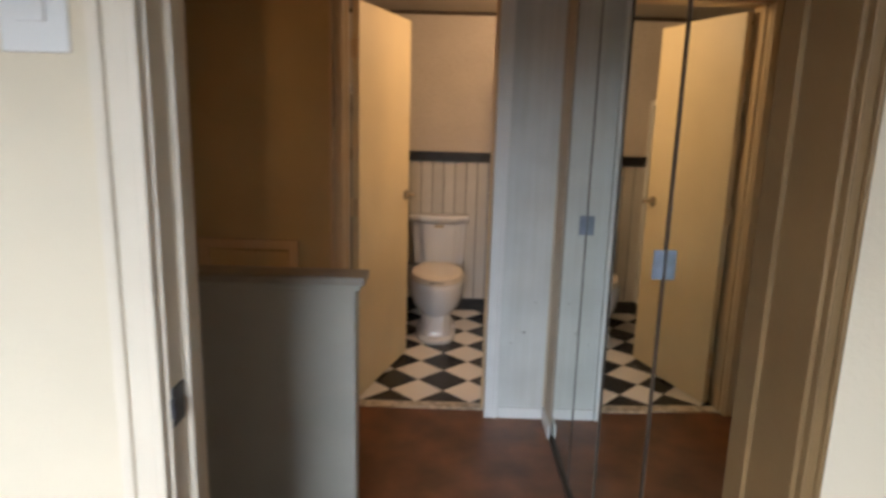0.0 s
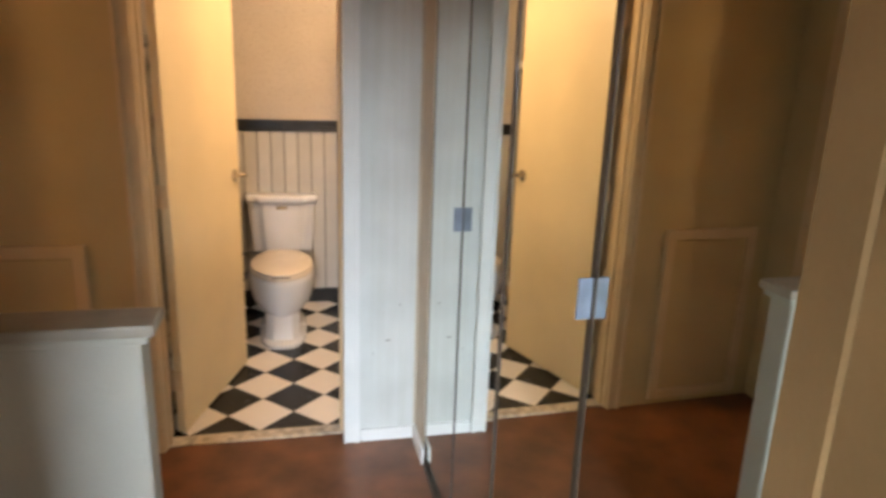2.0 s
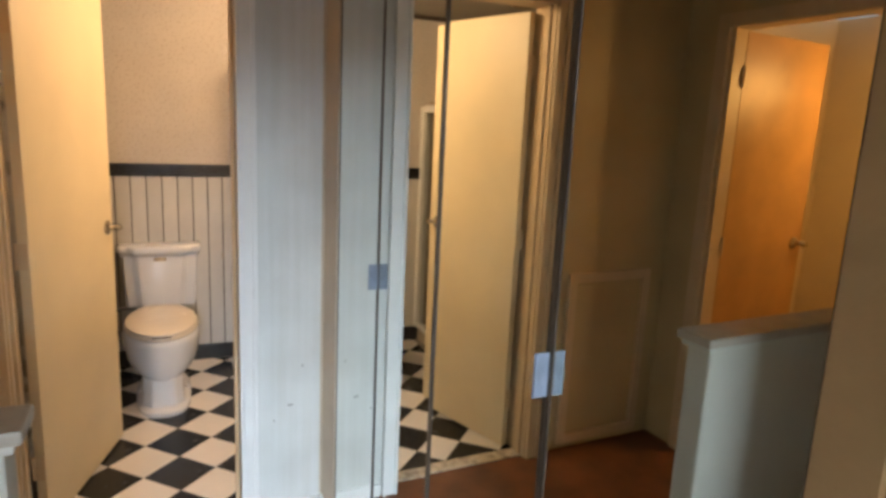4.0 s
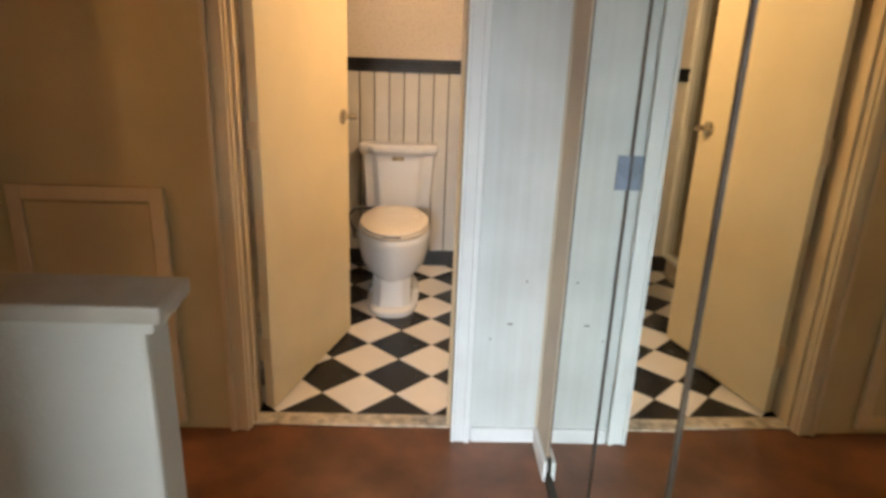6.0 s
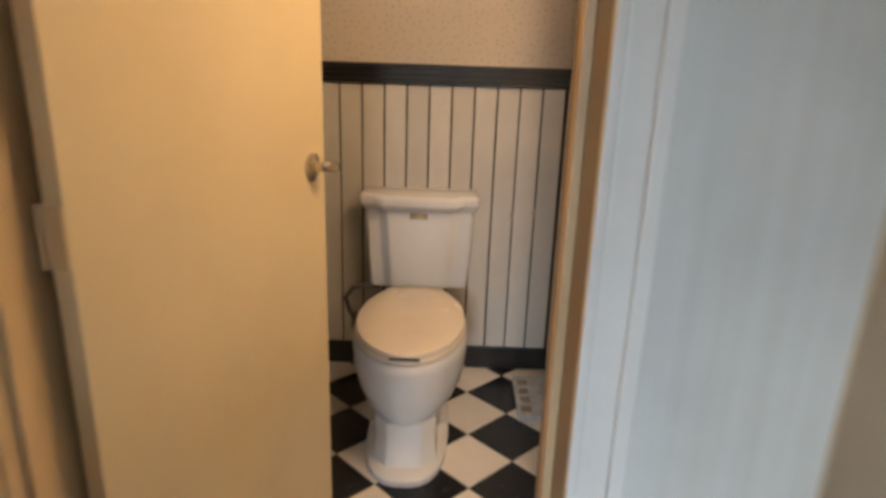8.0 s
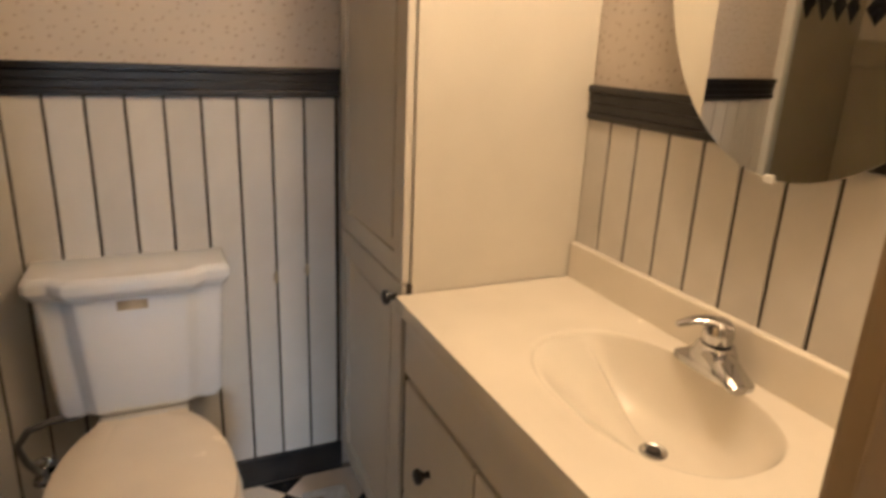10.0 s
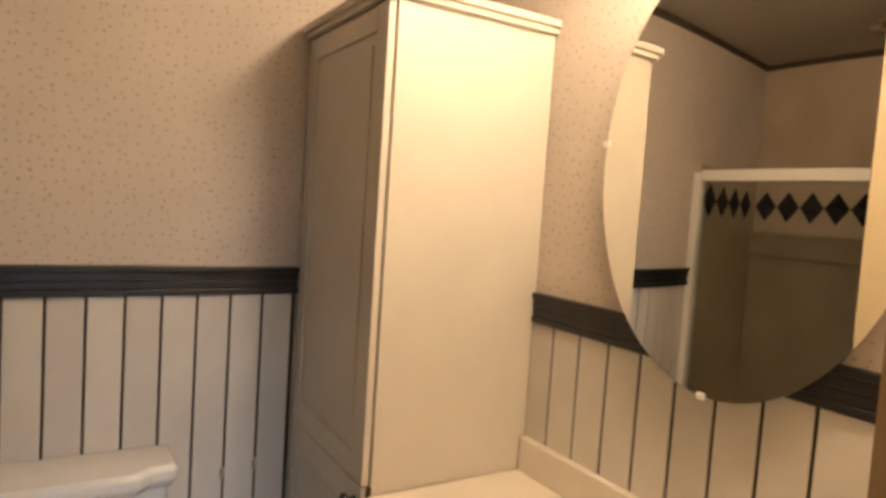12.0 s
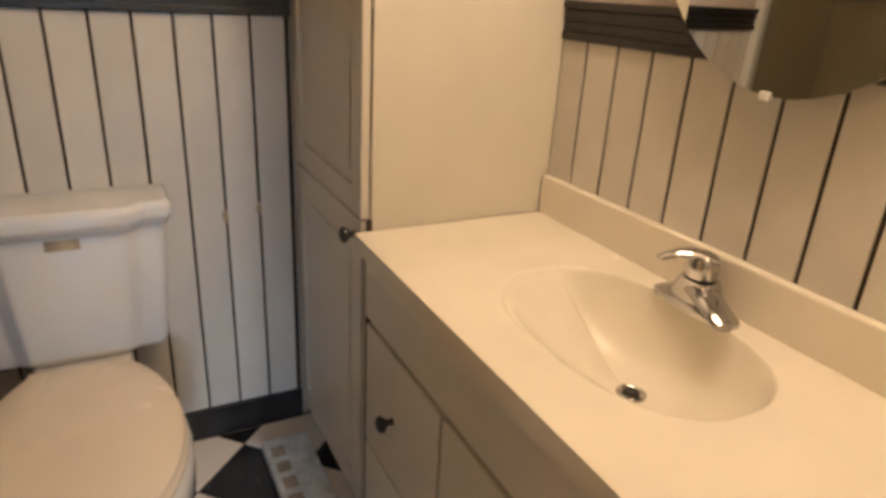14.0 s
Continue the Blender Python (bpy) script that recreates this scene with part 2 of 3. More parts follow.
# ---- the plan ----
CEILING = 2.26
BATH_CEILING = 2.20
BACK = 1.375       # bathroom back wall
RIGHT = 1.062      # bathroom right wall
LEFT = -1.15       # shower's far wall and hall's left wall
HALL_Y = -0.395    # hall face of the bathroom wall
IN_Y = -0.240       # its bathroom face
JL, JR = -0.352, 0.352   # bathroom doorway
DOOR_H = 2.02
MX = 0.660         # plane of the mirrored closet doors
MY0, MY1 = -0.632, -2.388
BY0, BY1 = -2.45, -2.58  # bedroom wall
BL, BR = -0.258, 0.665   # bedroom doorway

# floors
structure("floor_hall", [(LEFT - 1.6, 1.4, HALL_Y + 0.045, -5.3, -0.12, 0.0)], VINYL, "reddish brown worn sheet floor of the hall", "floor")
structure("floor_bathroom", [(LEFT - 0.1, RIGHT + 0.1, -0.349, BACK + 0.1, -0.12, -0.003)], GROUT, "grey grout bed under checkered bathroom tiles", "floor")

# bathroom wall towards the hall, with its doorway
structure("wall_bathroom_front", [
    (LEFT - 0.1, JL - 0.02, HALL_Y, IN_Y, 0, CEILING), (JL - 0.02, JR + 0.02, HALL_Y, IN_Y, DOOR_H + 0.02, CEILING)],
    TAN, "tan painted hall wall beside the bathroom door", "wall")
structure("wall_hall_pier", [(JR + 0.02, 0.645, -0.44, IN_Y, 0, CEILING)],
          PIER, "grimy white painted pier between bathroom door and mirrored closet", "wall")
scuffs = thing("wall_scuffs", (0.53, -0.44, 0.45), "small dark scuffs on the white pier", "scuff", kind="structure")
boxes(scuffs, "scuff", [(0.522, 0.541, -0.4412, -0.4400, 0.449, 0.453), (0.468, 0.474, -0.4412, -0.4400, 0.392, 0.396), (0.575, 0.580, -0.4412, -0.4400, 0.60, 0.606)], GAP, 0.0004)
structure("wall_closet_return", [(0.655, 0.76, -0.625, -0.438, 0, CEILING), (0.645, 0.76, -0.438, IN_Y, 0, CEILING)], SHADED_RETURN, "tan painted return beside the mirrored closet", "wall")
structure("wall_bath_right", [(RIGHT, RIGHT + 0.1, IN_Y, BACK + 0.1, 0, CEILING), (0.76, RIGHT + 0.1, IN_Y - 0.1, IN_Y, 0, CEILING)],
          PAPER, "cream sprigged wallpaper wall over the vanity", "wall")
structure("wall_bath_back", [(LEFT - 0.1, RIGHT, BACK, BACK + 0.1, 0, CEILING)], PAPER, "cream sprigged wallpaper wall behind the toilet", "wall")
structure("wall_bath_left", [(LEFT - 0.1, LEFT, IN_Y, BACK, 0, CEILING)], SHOWER, "beige shower end wall", "wall")
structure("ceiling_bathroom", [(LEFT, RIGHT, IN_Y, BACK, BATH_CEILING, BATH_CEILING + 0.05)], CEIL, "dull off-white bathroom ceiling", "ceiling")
structure("trim_bathroom_ceiling", [(LEFT, RIGHT, BACK - 0.016, BACK, BATH_CEILING - 0.025, BATH_CEILING),
                                    (LEFT, LEFT + 0.016, IN_Y, BACK - 0.016, BATH_CEILING - 0.025, BATH_CEILING)],
          GAP, "dark brown ceiling trim strip", "trim")

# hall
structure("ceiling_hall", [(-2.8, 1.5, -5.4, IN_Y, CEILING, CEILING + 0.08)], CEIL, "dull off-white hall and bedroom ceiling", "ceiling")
LD0, LD1 = -1.30, -0.64  # doorway to the lamplit room
structure("wall_hall_left", [(LEFT - 0.1, LEFT, BY0, LD0, 0, CEILING), (LEFT - 0.1, LEFT, LD1, HALL_Y, 0, CEILING),
                             (LEFT - 0.1, LEFT, LD0, LD1, 1.98, CEILING)], TAN, "tan painted wall with a doorway to a lamplit room", "wall")
structure("wall_closet_inside", [(1.3, 1.4, BY0, IN_Y - 0.1, 0, CEILING), (0.76, 1.3, -0.49, IN_Y - 0.1, 0, CEILING)], TAN, "plain closet back wall", "wall")
structure("wall_closet_header", [(0.645, 0.70, MY1, -0.60, 2.06, CEILING)], TRIM, "tan header over the mirrored closet doors", "wall")
structure("wall_closet_end", [(0.657, 0.76, BY0, MY1, 0, CEILING)], SHADED_TRIM, "tan wall end beside the mirrored closet", "wall")
structure("wall_bedroom", [(LEFT - 0.6, BL - 0.02, BY1, BY0, 0, CEILING), (BR + 0.02, 2.2, BY1, BY0, 0, CEILING),
                           (BL - 0.02, BR + 0.02, BY1, BY0, 2.06, CEILING)], BEDROOM, "cream painted bedroom wall with the doorway", "wall")
structure("wall_bedroom_sides", [(LEFT - 0.7, LEFT - 0.6, -5.2, BY0, 0, CEILING), (2.2, 2.3, -5.2, BY0, 0, CEILING)], BEDROOM, "cream painted bedroom side walls", "wall")
structure("wall_bedroom_window", [(LEFT - 0.7, -1.2, -5.3, -5.2, 0, CEILING), (0.1, 2.3, -5.3, -5.2, 0, CEILING),
                                  (-1.2, 0.1, -5.3, -5.2, 0, 0.75), (-1.2, 0.1, -5.3, -5.2, 2.04, CEILING)], BEDROOM, "cream painted bedroom wall with a window", "wall")
structure("floor_far_room", [(-2.8, LEFT - 0.1, -2.2, 0.0, 0.001, 0.004)], VINYL, "brown floor of the lamplit room", "floor")
structure("wall_far_room", [(-2.9, -2.8, -2.2, 0.1, 0, CEILING), (-2.8, LEFT - 0.1, 0.0, 0.1, 0, CEILING), (-2.8, LEFT - 0.1, -2.3, -2.2, 0, CEILING)],
          CREAM, "cream walls of the lamplit room", "wall")

# window of the bedroom
win = thing("window_1", (-0.55, -5.25, 0.75), "white framed bedroom window with daylight outside", "window", kind="structure")
boxes(win, "frame", [(-1.2, -1.14, -5.28, -5.2, 0.75, 2.04), (0.04, 0.1, -5.28, -5.2, 0.75, 2.04), (-1.14, 0.04, -5.28, -5.2, 1.98, 2.04),
                     (-1.14, 0.04, -5.28, -5.2, 0.75, 0.81), (-1.14, 0.04, -5.27, -5.21, 1.33, 1.37)], WHITE, 0.004)
boxes(win, "pane", [(-1.14, 0.04, -5.262, -5.256, 0.81, 1.98)], GLASS).visible_shadow = False


# ---- door frames ----
def profile_casing(parent, runs, mat):
    """Moulded casing: a wide flat, a raised back band and a bead, for each (x0, x1, y0, y1, z0, z1, edge) run on a wall facing -y."""
    bm = bmesh.new()
    for x0, x1, y, z0, z1, inner in runs:
        w = x1 - x0
        if w < z1 - z0:
            a, b = (x0, x1) if inner == "right" else (x1, x0)
            at = lambda f: a + (b - a) * f
            for f0, f1, dpt in ((0.0, 0.28, 0.020), (0.28, 0.80, 0.013), (0.80, 1.0, 0.017)):
                p, q = sorted((at(f0), at(f1)))
                bm_box(bm, p, q, y - dpt, y, z0, z1)
        else:
            h = z1 - z0
            for f0, f1, dpt in ((0.0, 0.2, 0.017), (0.2, 0.72, 0.013), (0.72, 1.0, 0.020)):
                bm_box(bm, x0, x1, y - dpt, y, z0 + h * f0, z0 + h * f1)
    return part(parent, "casing", bm, mat, 0.003)


frame_bath = thing("door_frame_bathroom", (0, HALL_Y, 0), "painted wooden door frame of the bathroom", "door frame", kind="structure")
boxes(frame_bath, "jamb", [(JL - 0.02, JL, HALL_Y, IN_Y, 0, DOOR_H + 0.02), (JL, JR, HALL_Y, IN_Y, DOOR_H, DOOR_H + 0.02)], TRIM, 0.002)
boxes(frame_bath, "jamb", [(JR, JR + 0.02, -0.44, IN_Y, 0, DOOR_H + 0.02)], UNLIT_JAMB, 0.002)
boxes(frame_bath, "inner_casing", [(JR + 0.005, JR + 0.06, IN_Y, IN_Y + 0.013, 0, DOOR_H + 0.02), (JL - 0.06, JL - 0.005, IN_Y, IN_Y + 0.013, 0, DOOR_H + 0.02)], UNLIT_JAMB, 0.003)
boxes(frame_bath, "stop", [(JL, JL + 0.012, -0.365, -0.335, 0.01, DOOR_H - 0.001), (JR - 0.012, JR, -0.365, -0.335, 0.01, DOOR_H - 0.001)], TRIM, 0.002)
profile_casing(frame_bath, [(JL - 0.068, JL - 0.006, HALL_Y, 0, DOOR_H + 0.01, "right")], TRIM)
profile_casing(frame_bath, [(JR - 0.0005, JR + 0.064, -0.44, 0, DOOR_H + 0.01, "left")], WHITE)
profile_casing(frame_bath, [(JL - 0.068, JR + 0.02, HALL_Y, DOOR_H + 0.01, DOOR_H + 0.075, "up")], TRIM)
structure("threshold", [(JL, JR, -0.372, -0.300, 0.0, 0.008)], STRIP, "worn off-white threshold strip at the tiles", "threshold", 0.003)
structure("baseboard_pier", [(0.422, 0.647, -0.452, -0.44, 0, 0.055), (0.640, 0.652, -0.66, -0.452, 0, 0.07)], WHITE, "white baseboard round the pier", "baseboard", 0.003)

frame_bed = thing("door_frame_bedroom", (0, BY1, 0), "white painted door frame of the bedroom", "door frame", kind="structure")
boxes(frame_bed, "jamb", [(BL - 0.02, BL, BY1, BY0, 0, 2.06)], BEDTRIM, 0.003)
boxes(frame_bed, "jamb", [(BR, BR + 0.02, BY1, BY0, 0, 2.06), (BL, BR, BY1, BY0, 2.04, 2.06)], SHADED_TRIM, 0.003)
boxes(frame_bed, "stop", [(BL, BL + 0.012, -2.53, -2.50, 0, 2.04)], BEDTRIM, 0.002)
profile_casing(frame_bed, [(BL - 0.07, BL - 0.006, BY1, 0, 2.06, "right")], BEDTRIM)
profile_casing(frame_bed, [(BR + 0.006, BR + 0.034, BY1, 0, 2.06, "left")], SHADED_TRIM)
boxes(frame_bed, "strike_plate", [(BL, BL + 0.003, -2.575, -2.535, 1.02, 1.08), (BL, BL + 0.008, -2.582, -2.572, 1.035, 1.065)], KNOB, 0.001, "dark metal strike plate")

frame_left = thing("door_frame_far_room", (LEFT, -0.97, 0), "tan painted door frame of the lamplit room", "door frame", kind="structure")
boxes(frame_left, "casing", [(LEFT, LEFT + 0.018, LD1, LD1 + 0.065, 0, 2.04), (LEFT, LEFT + 0.018, LD0 - 0.065, LD0, 0, 2.04),
                             (LEFT, LEFT + 0.018, LD0, LD1, 1.98, 2.04)], TRIM, 0.003)
boxes(frame_left, "jamb", [(LEFT - 0.1, LEFT, LD1 - 0.02, LD1, 0, 1.98), (LEFT - 0.1, LEFT, LD0, LD0 + 0.02, 0, 1.98)], TRIM, 0.002)


# ---- doors with their lever handles ----
def lever(parent, x, y, z, side, tip):
    """A lever handle on a slab face: rose, neck and a curved lever. Local places of the door."""
    bm = bmesh.new()
    lathe(bm, (x, y, z), (0, side, 0), [(0, 0.031), (0.006, 0.030), (0.010, 0.020), (0.014, 0.012), (0.028, 0.010), (0.032, 0.010)], 24)
    bm_tube(bm, [(x - tip * 0.003, y + side * 0.028, z + 0.003), (x + tip * 0.006, y + side * 0.037, z + 0.003), (x + tip * 0.020, y + side * 0.041, z),
                 (x + tip * 0.034, y + side * 0.041, z - 0.004), (x + tip * 0.042, y + side * 0.039, z - 0.007)],
            [0.009, 0.013, 0.013, 0.012, 0.006], 14)
    ob = new("handle", mesh_of("handle", bm, NICKEL, smooth=True))
    ob.parent = parent
    return ob


def slab_door(name, m, width, height, label, mat, knob_z=1.012):
    """A flush slab door: origin at its hinge, running along +x, faces towards -y and +y."""
    d = tagged(new(name), label, "door")
    d.matrix_world = m
    bm = bmesh.new()
    bm_box(bm, 0, width, -0.035, 0, 0.012, height)
    slab = new("slab", mesh_of("slab", bm, mat, 0.002))
    slab.parent = d
    lever(d, width - 0.06, -0.035, knob_z, -1, 1)
    lever(d, width - 0.06, 0, knob_z, 1, 1)
    for z in (0.25, 1.02, 1.78):
        bm = bmesh.new()
        bm_tube(bm, [(-0.004, 0.004, z - 0.045), (-0.004, 0.004, z + 0.045)], 0.006, 8)
        bm_box(bm, -0.003, 0.0, -0.033, 0.003, z - 0.045, z + 0.045)
        h = new("hinge", mesh_of("hinge", bm, TRIM))
        h.parent = d
    return d


slab_door("door_bathroom", pose(-0.333, -0.268, 0, 0, 0, 73.5), 0.715, 2.0, "open flush cream bathroom door with lever handle", CREAM)
slab_door("door_far_room", pose(LEFT - 0.075, LD1 - 0.022, 0, 0, 0, 177), 0.60, 1.972, "half-open flush varnished door lit by warm lamp", FARDOOR)

# ---- hall: half wall, hatch, mirrored closet ----
knee = thing("half_wall", (-0.6, -1.55, 0), "grey-white painted half wall with a wooden cap", "half wall", kind="structure")
boxes(knee, "panel", [(LEFT, -0.128, -1.592, -1.512, 0, 0.965)], KNEE, 0.008)
bm = bmesh.new()
bm_box(bm, LEFT, -0.098, -1.612, -1.496, 0.980, 1.006)
part(knee, "cap", bm, CAPWOOD, 0.006, label="worn painted wooden cap")
boxes(knee, "moulding", [(LEFT, -0.112, -1.602, -1.504, 0.962, 0.980)], KNEE, 0.005)

hatch = thing("access_hatch", (-0.80, HALL_Y, 0.02), "tan painted access hatch with a plain frame in the hall wall", "hatch")
HX0, HX1, HZ0, HZ1 = -1.06, -0.575, 0.03, 0.870
boxes(hatch, "frame", [(HX0, HX0 + 0.045, HALL_Y - 0.016, HALL_Y, HZ0, HZ1), (HX1 - 0.045, HX1, HALL_Y - 0.016, HALL_Y, HZ0, HZ1),
                       (HX0 + 0.045, HX1 - 0.045, HALL_Y - 0.016, HALL_Y, HZ1 - 0.045, HZ1), (HX0 + 0.045, HX1 - 0.045, HALL_Y - 0.016, HALL_Y, HZ0, HZ0 + 0.045)], TRIM, 0.003)
boxes(hatch, "panel", [(HX0 + 0.05, HX1 - 0.05, HALL_Y - 0.007, HALL_Y, HZ0 + 0.05, HZ1 - 0.055)], TAN, 0.002)

SEAMS = [MY0, -1.082, -1.507, -1.955, MY1]
TILTS = [0.0, 0.0, 0.9, 1.5]


def closet_panel(y0, y1, tilt, pivot, near, far):
    """One mirrored leaf: glass in a thin dark metal edge, on a backing board."""
    c = (y0 + y1) / 2
    h = (y0 - y1) / 2 - 0.001
    d = tagged(new("mirror_door"), "tall mirrored bifold closet door leaf with thin dark edges", "mirror door", "mirrored closet leaves")
    d.matrix_world = pose(MX, pivot, 0.022, 0, 0, tilt) @ pose(0, c - pivot, 0)
    for nm, s, mat, bev in (("backing", [(0.004, 0.022, -h, h, 0, 2.02)], EDGE, 0.0), ("mirror", [(0.0, 0.004, -h + 0.009, h - 0.009, 0.008, 2.012)], MIRROR, 0.0),
                            ("edge", [(-near, 0.004, -h, -h + 0.009, 0, 2.02), (-far, 0.004, h - 0.009, h, 0, 2.02)], EDGE, 0.0005)):
        bm = bmesh.new()
        for q in s:
            bm_box(bm, *q)
        o = new(nm, mesh_of(nm, bm, mat, bev))
        o.parent = d
    return d


LIPS = [0.001, 0.001, 0.004, 0.002, 0.002]  # how far the metal edges stand proud at each seam
for i in range(4):
    closet_panel(SEAMS[i], SEAMS[i + 1], TILTS[i], SEAMS[3], LIPS[i + 1], LIPS[i])


def pull_tab(y, z):
    """A thin metal tab that stands off the mirror at a seam, with a rolled lip."""
    bm = bmesh.new()
    bm_box(bm, MX - 0.025, MX - 0.0012, y - 0.002, y + 0.002, z - 0.036, z + 0.036)
    bm_tube(bm, [(MX - 0.025, y, z - 0.036), (MX - 0.025, y, z + 0.036)], 0.003, 8)
    return tagged(part(None, "pull_tab", bm, TAPE, 0.0006), "grey metal pull tab on a mirror door seam", "door pull", "closet door pulls")


pull_tab(SEAMS[1], 1.095)
pull_tab(SEAMS[3], 1.150)
structure("trim_closet_track", [(MX - 0.012, MX + 0.04, MY1, MY0, 0.0, 0.016)], EDGE, "dark closet door floor track", "trim")

sw = thing("light_switch", (-0.40, BY1, 1.60), "white plastic light switch plate with rocker", "light switch")
boxes(sw, "plate", [(-0.447, -0.357, BY1 - 0.007, BY1, 1.552, 1.68)], SWITCH, 0.003)
boxes(sw, "rocker", [(-0.420, -0.384, BY1 - 0.012, BY1 - 0.006, 1.59, 1.645)], SWITCH, 0.002)

# ---- bathroom: beadboard, rails ----
rails = thing("trim_dado_rail", (0, BACK, 1.18), "black moulded dado rail round the bathroom", "trim", kind="structure")
bm = bmesh.new()
for dpt, z0, z1 in ((0.024, 1.142, 1.158), (0.018, 1.158, 1.178), (0.022, 1.178, 1.200), (0.030, 1.200, 1.215)):
    bm_box(bm, -0.43, 0.618, BACK - dpt, BACK, z0, z1)
part(rails, "rail", bm, BLACK, 0.003)
bm = bmesh.new()
for dpt, z0, z1 in ((0.015, 1.142, 1.158), (0.012, 1.158, 1.178), (0.014, 1.178, 1.200), (0.018, 1.200, 1.215)):
    bm_box(bm, RIGHT - dpt, RIGHT, IN_Y, 0.862, z0, z1)
part(rails, "rail", bm, BLACK, 0.003)
structure("baseboard_bathroom", [(-0.43, 0.618, BACK - 0.020, BACK, 0, 0.093)], BLACK, "black painted bathroom baseboard", "baseboard", 0.004)

# ---- shower ----
shower = thing("shower_stall", (-0.75, 0.5, 0), "beige shower stall with white framed glass door and diamond tile border", "shower")
SX = -0.42
boxes(shower, "tray", [(LEFT, SX, IN_Y, BACK, 0.0, 0.10)], SHOWER, 0.01)
boxes(shower, "surround", [(LEFT, SX - 0.03, BACK - 0.012, BACK, 0.10, 1.66), (LEFT, LEFT + 0.012, IN_Y, BACK - 0.012, 0.10, 1.66)], SHOWER, 0.003)
boxes(shower, "ledge", [(LEFT + 0.012, LEFT + 0.05, IN_Y, BACK - 0.012, 1.27, 1.38)], SHOWER, 0.01)
bm = bmesh.new()
bm_box(bm, SX - 0.03, SX + 0.03, BACK - 0.05, BACK, 0.10, 1.62)
bm_box(bm, SX - 0.025, SX + 0.025, IN_Y, BACK - 0.05, 1.585, 1.63)
bm_box(bm, SX - 0.025, SX + 0.025, IN_Y, BACK - 0.05, 0.10, 0.13)
part(shower, "frame", bm, SWITCH, 0.004, label="white metal shower door frame")
boxes(shower, "pane", [(SX - 0.003, SX + 0.003, IN_Y, BACK - 0.05, 0.13, 1.585)], GLASS)
dmesh = bpy.data.meshes.new("diamond_tile")
dmesh.from_pydata([(0, 0, -0.074), (0.074, 0, 0), (0, 0, 0.074), (-0.074, 0, 0), (0, -0.004, -0.068), (0.068, -0.004, 0), (0, -0.004, 0.068), (-0.068, -0.004, 0)], [],
                  [(4, 5, 6, 7), (0, 1, 5, 4), (1, 2, 6, 5), (2, 3, 7, 6), (3, 0, 4, 7)])
dmesh.materials.append(TILE_B)
for i in range(4):
    o = new("diamond_tile", dmesh)
    o.parent, o.location = shower, Vector((SX - 0.14 - i * 0.149, BACK - 0.012, 1.51)) - shower.location
for i in range(9):
    o = new("diamond_tile", dmesh)
    o.parent, o.location, o.rotation_euler = shower, Vector((LEFT + 0.012, BACK - 0.09 - i * 0.149, 1.51)) - shower.location, (0, 0, radians(90))

vent = thing("ceiling_vent", (-0.79, 0.56, BATH_CEILING), "round dull metal vent in the bathroom ceiling", "vent")
bm = bmesh.new()
lathe(bm, (-0.79, 0.56, BATH_CEILING), (0, 0, -1), [(0, 0.105), (0.008, 0.10), (0.012, 0.085), (0.006, 0.078), (0.006, 0.060), (0.014, 0.052), (0.016, 0.02)], 32)
part(vent, "cover", bm, NICKEL, smooth=True)

# ---- toilet ----
TX = 0.082


def egg(cx, cy, hw, front, back, z, n=32, square=2.0):
    """An oval ring, longer to the front (-y) than to the back."""
    pts = []
    for k in range(n):
        a = 2 * math.pi * k / n
        c, s = math.cos(a), math.sin(a)
        r = 1 / (abs(c) ** square + abs(s) ** square) ** (1 / square)
        pts.append((cx + hw * r * c, cy + (back if s > 0 else front) * r * s, z))
    return pts


